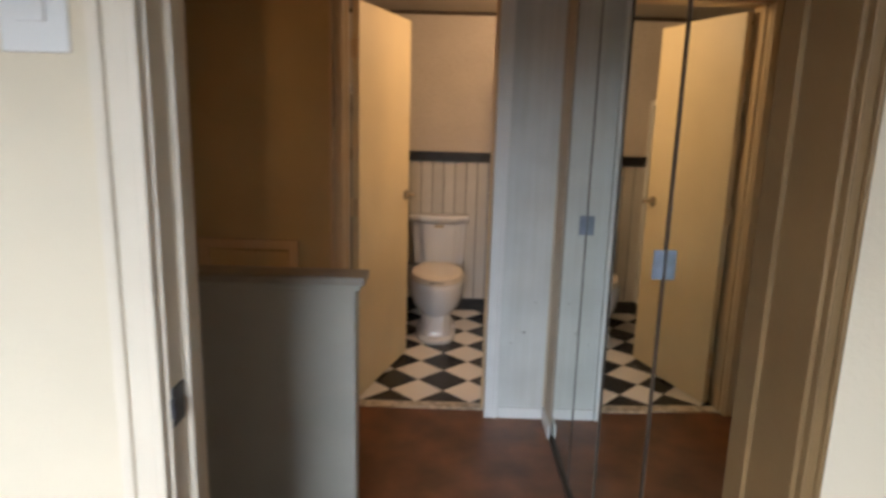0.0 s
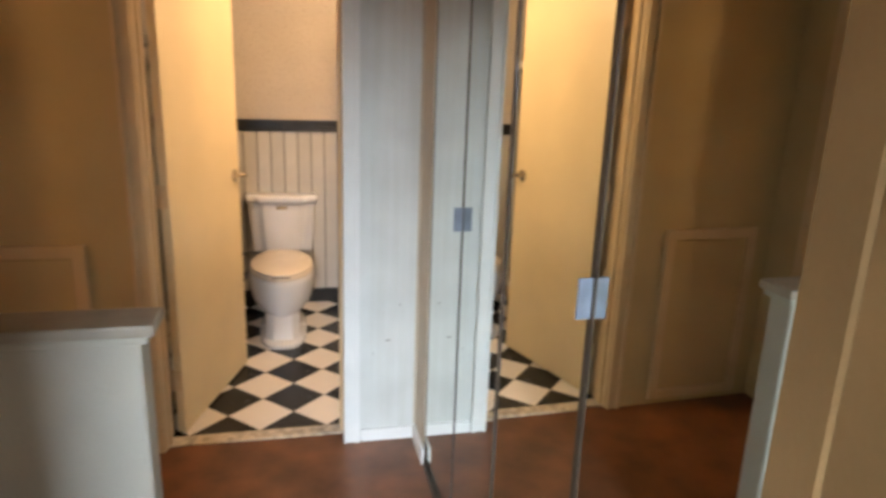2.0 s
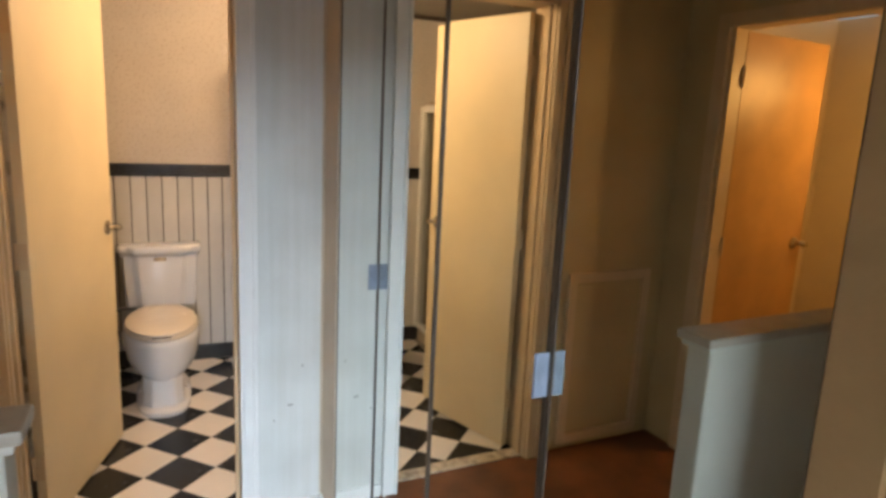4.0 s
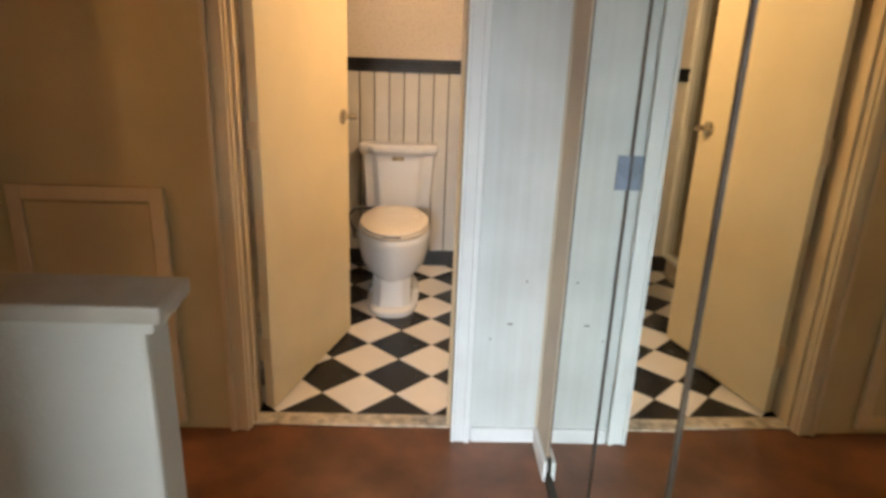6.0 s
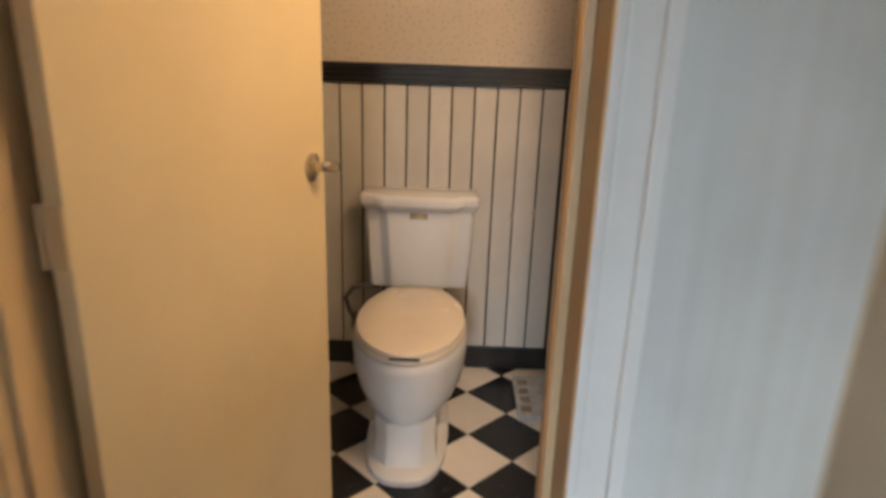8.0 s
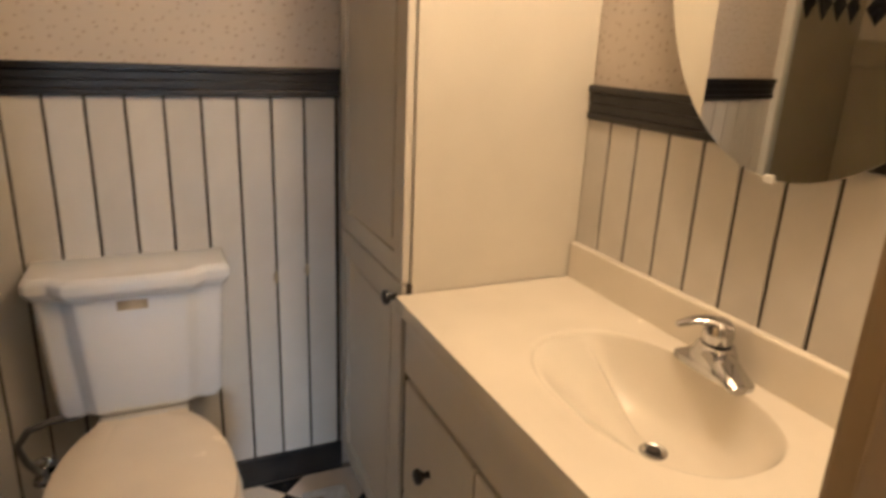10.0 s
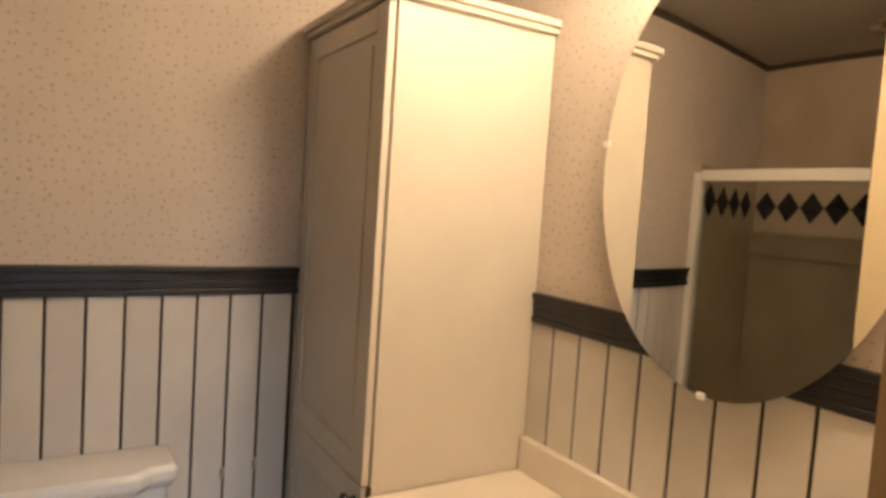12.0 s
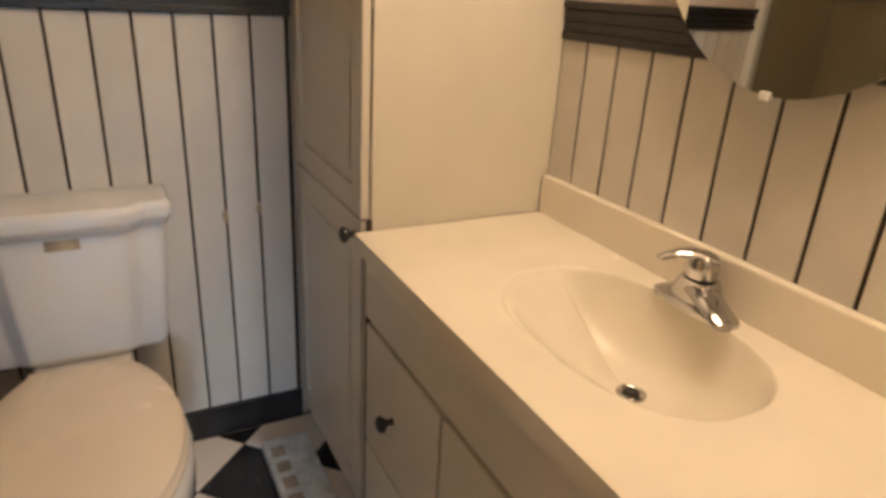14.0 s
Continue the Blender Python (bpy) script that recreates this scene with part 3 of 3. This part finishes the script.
def toilet():
    t = thing("toilet", (TX, 0.95, 0), "white china toilet with closed lid and stepped tank", "toilet")
    bm = bmesh.new()
    # foot and pedestal, flaring into the bowl
    bm_loft(bm, [egg(TX, 0.87, 0.100, 0.225, 0.28, 0.150), egg(TX, 0.875, 0.128, 0.245, 0.28, 0.172), egg(TX, 0.88, 0.158, 0.264, 0.28, 0.205), egg(TX, 0.89, 0.180, 0.282, 0.27, 0.250),
                 egg(TX, 0.89, 0.189, 0.290, 0.26, 0.300), egg(TX, 0.89, 0.192, 0.295, 0.26, 0.350), egg(TX, 0.89, 0.190, 0.294, 0.26, 0.374), egg(TX, 0.89, 0.182, 0.286, 0.255, 0.384)])
    part(t, "bowl", bm, CHINA, smooth=True)
    bm = bmesh.new()

    def facets(hw, y0, y1, z):
        c = hw * 0.45
        return [(TX - hw, y1, z), (TX - hw, y0 + c * 1.2, z), (TX - hw + c, y0, z), (TX + hw - c, y0, z), (TX + hw, y0 + c * 1.2, z), (TX + hw, y1, z)]
    bm_loft(bm, [facets(0.104, 0.612, 1.16, 0.03), facets(0.099, 0.622, 1.15, 0.055), facets(0.094, 0.634, 1.15, 0.11), facets(0.097, 0.636, 1.15, 0.172)])
    part(t, "pedestal", bm, CHINA, 0.006, True)
    bm = bmesh.new()
    bm_loft(bm, [egg(TX, 0.88, 0.137, 0.320, 0.30, 0.002, square=2.8), egg(TX, 0.88, 0.137, 0.320, 0.30, 0.022, square=2.8), egg(TX, 0.88, 0.128, 0.308, 0.30, 0.031, square=2.8), egg(TX, 0.88, 0.110, 0.280, 0.29, 0.036, square=3)])
    part(t, "foot", bm, CHINA, smooth=True)
    bm = bmesh.new()
    bm_box(bm, TX - 0.105, TX + 0.105, 1.10, 1.30, 0.30, 0.386)
    part(t, "deck", bm, CHINA, 0.02, True, segments=3)

    # flat-backed seat and lid
    def seat_ring(hw, front, z):
        pts = []
        for k in range(40):
            a = 2 * math.pi * k / 40
            x, y = hw * math.cos(a), math.sin(a) * (front if math.sin(a) < 0 else 0.30)
            y = min(y, 0.245)
            lim = 0.105 + (0.245 - y) * 0.8
            pts.append((TX + max(-lim, min(lim, x)), 0.89 + y, z))
        return pts
    bm = bmesh.new()
    bm_loft(bm, [seat_ring(0.178, 0.282, 0.386), seat_ring(0.183, 0.288, 0.390), seat_ring(0.183, 0.288, 0.400), seat_ring(0.179, 0.283, 0.404)])
    part(t, "seat", bm, SEAT, smooth=True)
    bm = bmesh.new()
    bm_loft(bm, [seat_ring(0.176, 0.278, 0.407), seat_ring(0.180, 0.283, 0.411), seat_ring(0.178, 0.280, 0.420), seat_ring(0.165, 0.262, 0.426), seat_ring(0.09, 0.15, 0.429)])
    part(t, "lid", bm, SEAT, smooth=True)
    # The dark slot between lid and seat, its shade drawn as a thin box.
    boxes(t, "lid_slot_shade", [(TX - 0.045, TX + 0.045, 0.6045, 0.612, 0.4035, 0.4085)], GAP, 0.001, "dark lid bumper")
    for dx in (-0.075, 0.075):
        bm = bmesh.new()
        bm_tube(bm, [(TX + dx - 0.022, 1.143, 0.412), (TX + dx + 0.022, 1.143, 0.412)], 0.013, 12)
        part(t, "hinge", bm, SEAT, smooth=True)

    # stepped tank: the middle stands proud of the shoulders
    def tank(hw, front, z, step):
        y0, y1 = 1.362, front
        return [(TX + x, y, z) for x, y in ((-hw, y0), (-hw, y1 + step + 0.012), (-hw + 0.012, y1 + step), (-hw + 0.055, y1 + step), (-hw + 0.085, y1 + 0.002), (-hw + 0.10, y1),
                                           (hw - 0.10, y1), (hw - 0.085, y1 + 0.002), (hw - 0.055, y1 + step), (hw - 0.012, y1 + step), (hw, y1 + step + 0.012), (hw, y0))]
    bm = bmesh.new()
    bm_loft(bm, [tank(0.176, 1.232, 0.386, 0.02), tank(0.186, 1.222, 0.40, 0.025), tank(0.197, 1.215, 0.55, 0.03), tank(0.205, 1.212, 0.698, 0.03)])
    part(t, "tank", bm, CHINA, 0.006, True, segments=3)
    bm = bmesh.new()
    bm_loft(bm, [tank(0.211, 1.205, 0.698, 0.03), tank(0.214, 1.196, 0.708, 0.03), tank(0.222, 1.188, 0.722, 0.03), tank(0.222, 1.188, 0.744, 0.03), tank(0.214, 1.196, 0.757, 0.03)])
    part(t, "tank_lid", bm, CHINA, 0.004, True, segments=3)
    boxes(t, "label", [(TX - 0.033, TX + 0.033, 1.2105, 1.2125, 0.668, 0.692)], RUST, 0.0, "faded tan label")
    for dx in (-0.118, 0.118):
        bm = bmesh.new()
        lathe(bm, (TX + dx, 0.86, 0.026), (0, 0, 1), [(0, 0.017), (0.012, 0.016), (0.020, 0.008)], 14)
        part(t, "cap", bm, CHINA, smooth=True)
    return t


toilet()
sup = thing("supply_valve", (-0.17, 1.33, 0.2), "chrome stop valve with a dark looping supply hose", "valve")
bm = bmesh.new()
lathe(bm, (-0.17, BACK - 0.008, 0.20), (0, -1, 0), [(0, 0.03), (0.006, 0.028), (0.010, 0.011), (0.05, 0.011), (0.055, 0.018), (0.075, 0.018), (0.08, 0.008)], 16)
part(sup, "valve", bm, CHROME, smooth=True)
bm = bmesh.new()
pts = [Vector((-0.17, 1.31, 0.21)), Vector((-0.19, 1.28, 0.27)), Vector((-0.20, 1.26, 0.33)), Vector((-0.17, 1.25, 0.375)), Vector((-0.12, 1.26, 0.385)), Vector((-0.075, 1.28, 0.375)), Vector((-0.06, 1.29, 0.395))]
bm_tube(bm, pts, 0.009, 10)
part(sup, "hose", bm, HOSE, smooth=True)

# ---- linen tower ----
T0, T1 = 0.866, BACK - 0.002
tower = thing("linen_cabinet", (0.85, 1.1, 0), "tall cream linen cabinet with two panel doors and a crown", "cabinet")
boxes(tower, "body", [(0.640, RIGHT - 0.002, T0, T1, 0.06, 1.835)], CABINET, 0.002)
boxes(tower, "plinth", [(0.66, RIGHT - 0.002, T0 + 0.01, T1, 0.0, 0.06)], CABINET)
boxes(tower, "crown", [(0.612, RIGHT - 0.002, T0 - 0.014, T1, 1.835, 1.850), (0.600, RIGHT - 0.002, T0 - 0.022, T1, 1.850, 1.868)], CABINET, 0.004)


def panel_door(parent, y0, y1, z0, z1, x=0.621, mat=CABINET):
    """A door with a recessed field; its face looks to -x."""
    bm = bmesh.new()
    w = min(0.055, (y1 - y0) * 0.22)
    bm_box(bm, x, x + 0.017, y0, y0 + w, z0, z1)
    bm_box(bm, x, x + 0.017, y1 - w, y1, z0, z1)
    bm_box(bm, x, x + 0.017, y0 + w, y1 - w, z0, z0 + w)
    bm_box(bm, x, x + 0.017, y0 + w, y1 - w, z1 - w, z1)
    bm_box(bm, x + 0.007, x + 0.015, y0 + w, y1 - w, z0 + w, z1 - w)
    bm_box(bm, x + 0.003, x + 0.012, y0 + w + 0.025, y1 - w - 0.025, z0 + w + 0.025, z1 - w - 0.025)
    return part(parent, "door", bm, mat, 0.002)


def round_knob(parent, p):
    bm = bmesh.new()
    lathe(bm, p, (-1, 0, 0), [(0, 0.008), (0.010, 0.006), (0.016, 0.010), (0.022, 0.0165), (0.029, 0.0165), (0.033, 0.010)], 18)
    k = part(parent, "knob", bm, KNOB, smooth=True, label="dark round knob")
    return k


# Dark strip added to draw the shade between cabinet and vanity.
boxes(tower, "gap_shade_strip", [(0.632, 0.6405, T0 - 0.0035, T0 + 0.007, 0.06, 0.79)], GAP)
panel_door(tower, T0 + 0.008, T1 - 0.010, 0.792, 1.830)
panel_door(tower, T0 + 0.008, T1 - 0.010, 0.065, 0.786)
round_knob(tower, (0.621, 0.905, 0.752))

# ---- vanity with its basin ----
V0, V1 = IN_Y + 0.004, T0 - 0.004
TOP = 0.770
van = thing("vanity", (0.83, 0.3, 0), "cream vanity cabinet with drawers and a moulded basin top", "vanity")
boxes(van, "body", [(0.640, RIGHT - 0.002, V0, V1, 0.08, 0.600), (0.640, 0.66, V0, V1, 0.60, 0.735)], CABINET, 0.002)
# Dark sheet over the body, so the drawer gaps read as shaded.
boxes(van, "gap_shade_sheet", [(0.6375, 0.641, V0 + 0.002, V1 - 0.002, 0.085, 0.732)], GAP)
boxes(van, "plinth", [(0.70, RIGHT - 0.002, V0, V1, 0.0, 0.08)], CABINET)
boxes(van, "apron", [(0.622, 0.640, V0, V1 - 0.012, 0.592, 0.735)], CABINET, 0.003)


def drawer(y0, y1, z0, z1, knob):
    boxes(van, "drawer", [(0.622, 0.640, y0, y1, z0, z1)], CABINET, 0.004)
    if knob:
        round_knob(van, (0.622, (y0 + y1) / 2 + 0.02, (z0 + z1) / 2))


drawer(0.505, V1 - 0.02, 0.292, 0.578, True)
drawer(0.505, V1 - 0.02, 0.10, 0.284, True)
boxes(van, "door", [(0.622, 0.640, 0.13, 0.495, 0.10, 0.578)], CABINET, 0.004)
boxes(van, "door", [(0.622, 0.640, V0 + 0.02, 0.12, 0.10, 0.578)], CABINET, 0.004)
round_knob(van, (0.622, 0.16, 0.52))
round_knob(van, (0.622, 0.09, 0.52))

BX, BYC, BHX, BHY, BDEPTH = 0.846, 0.362, 0.150, 0.228, 0.130


def basin_top():
    """The moulded top: a polar sheet from the drain up the bowl, over a soft rim and out to the counter's edges."""
    bm = bmesh.new()
    x0, x1, y0, y1 = 0.603, RIGHT - 0.002, V0, V1
    n = 120
    dxc, dyc = 0.888, BYC
    floor_z = TOP - BDEPTH
    prof = [(0.13, 0.0), (0.22, 0.003), (0.34, 0.007), (0.48, 0.015), (0.60, 0.027), (0.72, 0.046), (0.82, 0.070), (0.89, 0.093), (0.94, 0.113), (0.97, 0.1265), (0.985, 0.1315), (1.0, 0.1336), (1.03, 0.1342)]
    rings = []
    for f, h in prof:
        ring = []
        for k in range(n):
            a = 2 * math.pi * k / n
            c, q = math.cos(a), math.sin(a)
            r = 1 / (abs(c) ** 2.35 + abs(q) ** 2.35) ** (1 / 2.35)
            w = max(0.0, 1 - f) ** 0.8
            x = BX + (dxc - BX) * w + BHX * f * r * c
            y = BYC + BHY * f * r * q
            if f < 0.2:
                x, y = dxc + 0.022 * c, dyc + 0.022 * q
            # the left end and front run up as a plain ramp, the rest as a round bowl; a soft ridge parts them
            deg = math.degrees(a)
            ramp = min(1, max(0, (deg - 62) / 16)) * min(1, max(0, (240 - deg) / 60))
            straight = 0.129 * min(1.0, max(0.0, (f - 0.13) / 0.83)) ** 1.12
            hh = h * (1 - ramp) + straight * ramp if f < 0.965 else h
            ring.append((x, y, floor_z + hh * BDEPTH / 0.134))
        rings.append(ring)
    for f, dz in ((1.14, -0.0012), (1.30, -0.0006)):
        rings.append([(min(max(BX + (x - BX) * f / 1.03, x0 + 0.012), x1), BYC + (y - BYC) * f / 1.03, TOP + dz) for x, y, z in rings[len(prof) - 1]])
    border = []
    for k in range(n):
        a = 2 * math.pi * k / n
        c, q = math.cos(a), math.sin(a)
        ts = []
        if abs(c) > 1e-6:
            ts.append(((x1 if c > 0 else x0) - BX) / c)
        if abs(q) > 1e-6:
            ts.append(((y1 if q > 0 else y0) - BYC) / q)
        tt = min(ts)
        border.append([BX + tt * c, BYC + tt * q, TOP])
    for cx, cy in ((x0, y0), (x1, y0), (x0, y1), (x1, y1)):
        b = min(border, key=lambda p: math.hypot(p[0] - cx, p[1] - cy))
        b[0], b[1] = cx, cy
    rings.append([tuple(p) for p in border])
    bm_loft(bm, rings, True, False)
    top = part(van, "basin_top", bm, MARBLE, smooth=True)
    boxes(van, "edge", [(0.603, 0.655, V0, V1, 0.736, TOP - 0.0005)], MARBLE, 0.0)
    boxes(van, "backsplash", [(RIGHT - 0.024, RIGHT - 0.002, V0, V1, TOP - 0.002, TOP + 0.085)], MARBLE, 0.004)
    bm = bmesh.new()
    lathe(bm, (BX + 0.012, BYC + 0.2215, TOP - 0.012), (0.0, -0.85, 0.5), [(0, 0.007), (0.003, 0.007), (0.0035, 0.005)], 14)
    bmesh.ops.scale(bm, verts=bm.verts, vec=(1.2, 0.5, 0.5), space=Matrix.Translation((-BX - 0.012, -BYC - 0.2215, 0.012 - TOP)))
    part(van, "overflow", bm, GAP, label="dark overflow slot")
    bm = bmesh.new()
    dz = TOP - BDEPTH
    lathe(bm, (0.888, BYC, dz), (0, 0, 1), [(0, 0.024), (0.004, 0.024), (0.0055, 0.020), (0.003, 0.016)], 24)
    part(van, "drain", bm, CHROME, smooth=True)
    bm = bmesh.new()
    lathe(bm, (0.888, BYC, dz + 0.0045), (0, 0, 1), [(0, 0.013), (0.003, 0.011)], 20)
    part(van, "drain_plug", bm, KNOB, smooth=True)
    return top


basin_top()


def faucet():
    f = thing("faucet", (1.005, 0.385, TOP), "chrome single-lever basin faucet", "faucet")
    cx, cy, z = 1.002, 0.372, TOP
    bm = bmesh.new()

    def slab(hx, hy, zz):
        return egg(cx, cy, hx, hy, hy, zz, 28, 3.2)
    bm_loft(bm, [slab(0.027, 0.080, z), slab(0.027, 0.080, z + 0.007), slab(0.024, 0.070, z + 0.014), slab(0.023, 0.042, z + 0.030), slab(0.024, 0.034, z + 0.044), slab(0.024, 0.028, z + 0.052)])
    part(f, "base", bm, CHROME, smooth=True)
    bm = bmesh.new()
    rings = []
    for s, h, w, d in ((-0.02, 0.034, 0.024, 0.014), (0.02, 0.036, 0.025, 0.014), (0.05, 0.031, 0.023, 0.012), (0.08, 0.025, 0.021, 0.010), (0.097, 0.020, 0.018, 0.008), (0.103, 0.018, 0.012, 0.006)):
        rings.append([(cx - s * 0.42 + 0.91 * w * math.cos(a), cy - s * 0.91 - 0.42 * w * math.cos(a), z + h + d * math.sin(a)) for a in [2 * math.pi * k / 16 for k in range(16)]])
    bm_loft(bm, rings)
    part(f, "spout", bm, CHROME, smooth=True)
    bm = bmesh.new()
    lathe(bm, (cx, cy, z + 0.050), (0, 0, 1), [(0, 0.022), (0.004, 0.0235), (0.007, 0.0235)], 24)
    part(f, "collar", bm, KNOB, smooth=True)
    bm = bmesh.new()
    lathe(bm, (cx, cy, z + 0.056), (0.0, 0, 1), [(0, 0.024), (0.012, 0.0255), (0.026, 0.024), (0.036, 0.018), (0.041, 0.008)], 24)
    rings = []
    for s, h, w, d in ((-0.012, 0.086, 0.020, 0.009), (0.018, 0.093, 0.016, 0.008), (0.040, 0.092, 0.011, 0.006), (0.058, 0.086, 0.010, 0.005), (0.070, 0.081, 0.008, 0.004)):
        rings.append([(cx - s * 0.86 + 0.35 * w * math.cos(a), cy + s * 0.5 + w * math.cos(a), z + h + d * math.sin(a)) for a in [2 * math.pi * k / 14 for k in range(14)]])
    bm_loft(bm, rings)
    part(f, "lever", bm, CHROME, smooth=True)
    return f


faucet()

# ---- oval mirror, lamp, floor register ----
MYC, MZC, MHY, MHZ = 0.332, 1.513, 0.292, 0.405


BOW = 4.1         # radius of the glass's slight outward bow


def oval_mirror():
    """A frameless oval mirror on clips: thin old glass that bows a little into the room between its side clips."""
    o = tagged(new("oval_mirror"), "frameless oval wall mirror held by small clips", "mirror")
    o.matrix_world = pose(1.020, MYC, MZC, 0, 0, 2.8)
    bm = bmesh.new()

    def ring(x, s, n=96):
        pts = []
        for k in range(n):
            y = MHY * s * math.cos(2 * math.pi * k / n)
            pts.append((x + y * y / (2 * BOW), y, MHZ * s * math.sin(2 * math.pi * k / n)))
        return pts
    bm_loft(bm, [ring(0.005, 1.0), ring(0.001, 1.0), ring(0.0, 0.9985)] + [ring(0.0, 1 - i / 14) for i in range(1, 14)] + [ring(0.0, 0.004)])
    g = new("glass", mesh_of("glass", bm, OVAL, smooth=True))
    g.parent = o
    for a in (-1.52, 0.12, 3.05):
        bm = bmesh.new()
        y, z = MHY * math.cos(a), MHZ * math.sin(a)
        x = y * y / (2 * BOW)
        bm_box(bm, x - 0.004, x + 0.012, y - 0.008, y + 0.008, z - 0.006, z + 0.006)
        c = new("clip", mesh_of("clip", bm, SWITCH, 0.001))
        c.parent = o
    bm = bmesh.new()
    bm_box(bm, 0.0125, 0.022, -0.2, 0.2, -0.25, 0.25)
    b = new("backing", mesh_of("backing", bm, EDGE))
    b.parent = o
    return o


oval_mirror()

lamp = thing("vanity_lamp", (RIGHT, 0.21, 2.08), "chrome bar lamp with warm bulbs over the mirror", "lamp")
boxes(lamp, "bar", [(RIGHT - 0.025, RIGHT, -0.10, 0.52, 2.04, 2.12)], CHROME, 0.004)
for p in LAMPS:
    bm = bmesh.new()
    lathe(bm, (RIGHT - 0.025, p[1], p[2]), (-1, 0, 0), [(0, 0.03), (0.02, 0.028), (0.09, 0.016), (0.155, 0.014)], 18)
    part(lamp, "socket", bm, SWITCH, smooth=True)
far = thing("far_room_lamp", (FAR_LAMP[0], FAR_LAMP[1], CEILING), "hanging lamp with a glowing amber shade", "lamp")
bm = bmesh.new()
lathe(bm, (FAR_LAMP[0], FAR_LAMP[1], FAR_LAMP[2] + 0.07), (0, 0, 1), [(0, 0.11), (0.03, 0.09), (0.07, 0.03), (0.08, 0.006), (CEILING - FAR_LAMP[2] - 0.07, 0.006)], 20)
part(far, "shade", bm, BULBGLOW, smooth=True)

reg = thing("floor_register", (0.53, 1.10, 0), "grey enamel heating register lying on the tiles", "register")
bm = bmesh.new()
bm_box(bm, 0.468, 0.596, 0.95, 1.245, 0.0, 0.028)
part(reg, "body", bm, REGISTER, 0.006)
for i in range(4):
    boxes(reg, "slot", [(0.484, 0.520, 0.975 + i * 0.064, 1.015 + i * 0.064, 0.0265, 0.0290)], GROUT)

# ---- pieces of walls and floor ----
D = 0.287


bead_back = thing("beadboard_back", (0, BACK, 0), "white beadboard panelling with dark grooves behind the toilet", "panelling", kind="structure")
boxes(bead_back, "groove_back", [(-0.43, 0.618, BACK - 0.003, BACK, 0.093, 1.142)], GROOVE)
bm = bmesh.new()
bm_box(bm, 0.0032, 0.0806, -0.011, -0.003, 0.094, 1.141)
bead_mesh = mesh_of("board", bm, BOARD, 0.0025)
k = -6
while 0.021 + k * 0.0838 < 0.61:
    x = 0.021 + k * 0.0838
    if x > -0.44 and x + 0.082 < 0.63:
        o = new("board", bead_mesh)
        o.parent, o.location = bead_back, (x, 0, 0)
    k += 1
for cx, cz in ((0.437, 0.655), (0.523, 0.668)):
    bm = bmesh.new()
    lathe(bm, (cx, BACK - 0.0105, cz), (0, -1, 0), [(0, 0.013), (0.002, 0.011), (0.003, 0.005)], 9)
    bmesh.ops.scale(bm, verts=bm.verts, vec=(0.6, 1, 1.5), space=Matrix.Translation((-cx, 0, -cz)))
    part(bead_back, "chip", bm, RUST, label="brown chip in the paint")
bead_right = thing("beadboard_right", (RIGHT, 0, 0), "white beadboard panelling with dark grooves over the vanity", "panelling", kind="structure")
boxes(bead_right, "groove_back", [(RIGHT - 0.003, RIGHT, IN_Y, 0.864, TOP + 0.05, 1.142)], GROOVE)
bm = bmesh.new()
bm_box(bm, -0.008, -0.003, 0.0035, 0.085, TOP + 0.05, 1.141)
bead_mesh2 = mesh_of("board", bm, BOARD, 0.0025)
for k in range(-11, 2):
    y = 0.6965 + k * 0.0885
    if y > IN_Y and y < 0.75:
        o = new("board", bead_mesh2)
        o.parent, o.location = bead_right, (0, y, 0)
bm = bmesh.new()
bm_box(bm, -0.008, -0.003, 0.7885, 0.863, TOP + 0.05, 1.141)
o = new("board", mesh_of("board", bm, BOARD, 0.0025))
o.parent = bead_right

floor_tiles = thing("floor_tiles", (0, 0, 0), "black and white checkered tiles laid on the diagonal", "floor tiles", kind="structure")


def tile(cx, cy, mat, cache={}):
    h = D / 2 - 0.0025
    x0, x1, y0, y1 = SX + 0.032, 1.0, -0.300, BACK - 0.021
    whole = cx - h > x0 and cx + h < x1 and cy - h > y0 and cy + h < y1
    if whole and mat.name in cache:
        me = cache[mat.name]
    else:
        bm = bmesh.new()
        bm_prism(bm, [(0, -h), (h, 0), (0, h), (-h, 0)], -0.003, 0.0)
        for co, no in (((x0 - cx, 0, 0), (-1, 0, 0)), ((x1 - cx, 0, 0), (1, 0, 0)), ((0, y0 - cy, 0), (0, -1, 0)), ((0, y1 - cy, 0), (0, 1, 0))):
            g = bm.verts[:] + bm.edges[:] + bm.faces[:]
            bmesh.ops.bisect_plane(bm, geom=g, plane_co=co, plane_no=no, clear_outer=True)
            bmesh.ops.holes_fill(bm, edges=[e for e in bm.edges if e.is_boundary])
        if len(bm.faces) < 4:
            bm.free()
            return
        me = mesh_of("tile", bm, mat, 0.001, segments=1)
        if whole:
            cache[mat.name] = me
    o = new("tile", me)
    o.parent, o.location = floor_tiles, (cx, cy, random.uniform(-0.0006, 0.0006))


for i in range(-3, 5):
    for j in range(-3, 7):
        tile(i * D, D / 2 + j * D, TILE_W)
        tile(D / 2 + i * D, j * D, TILE_B)
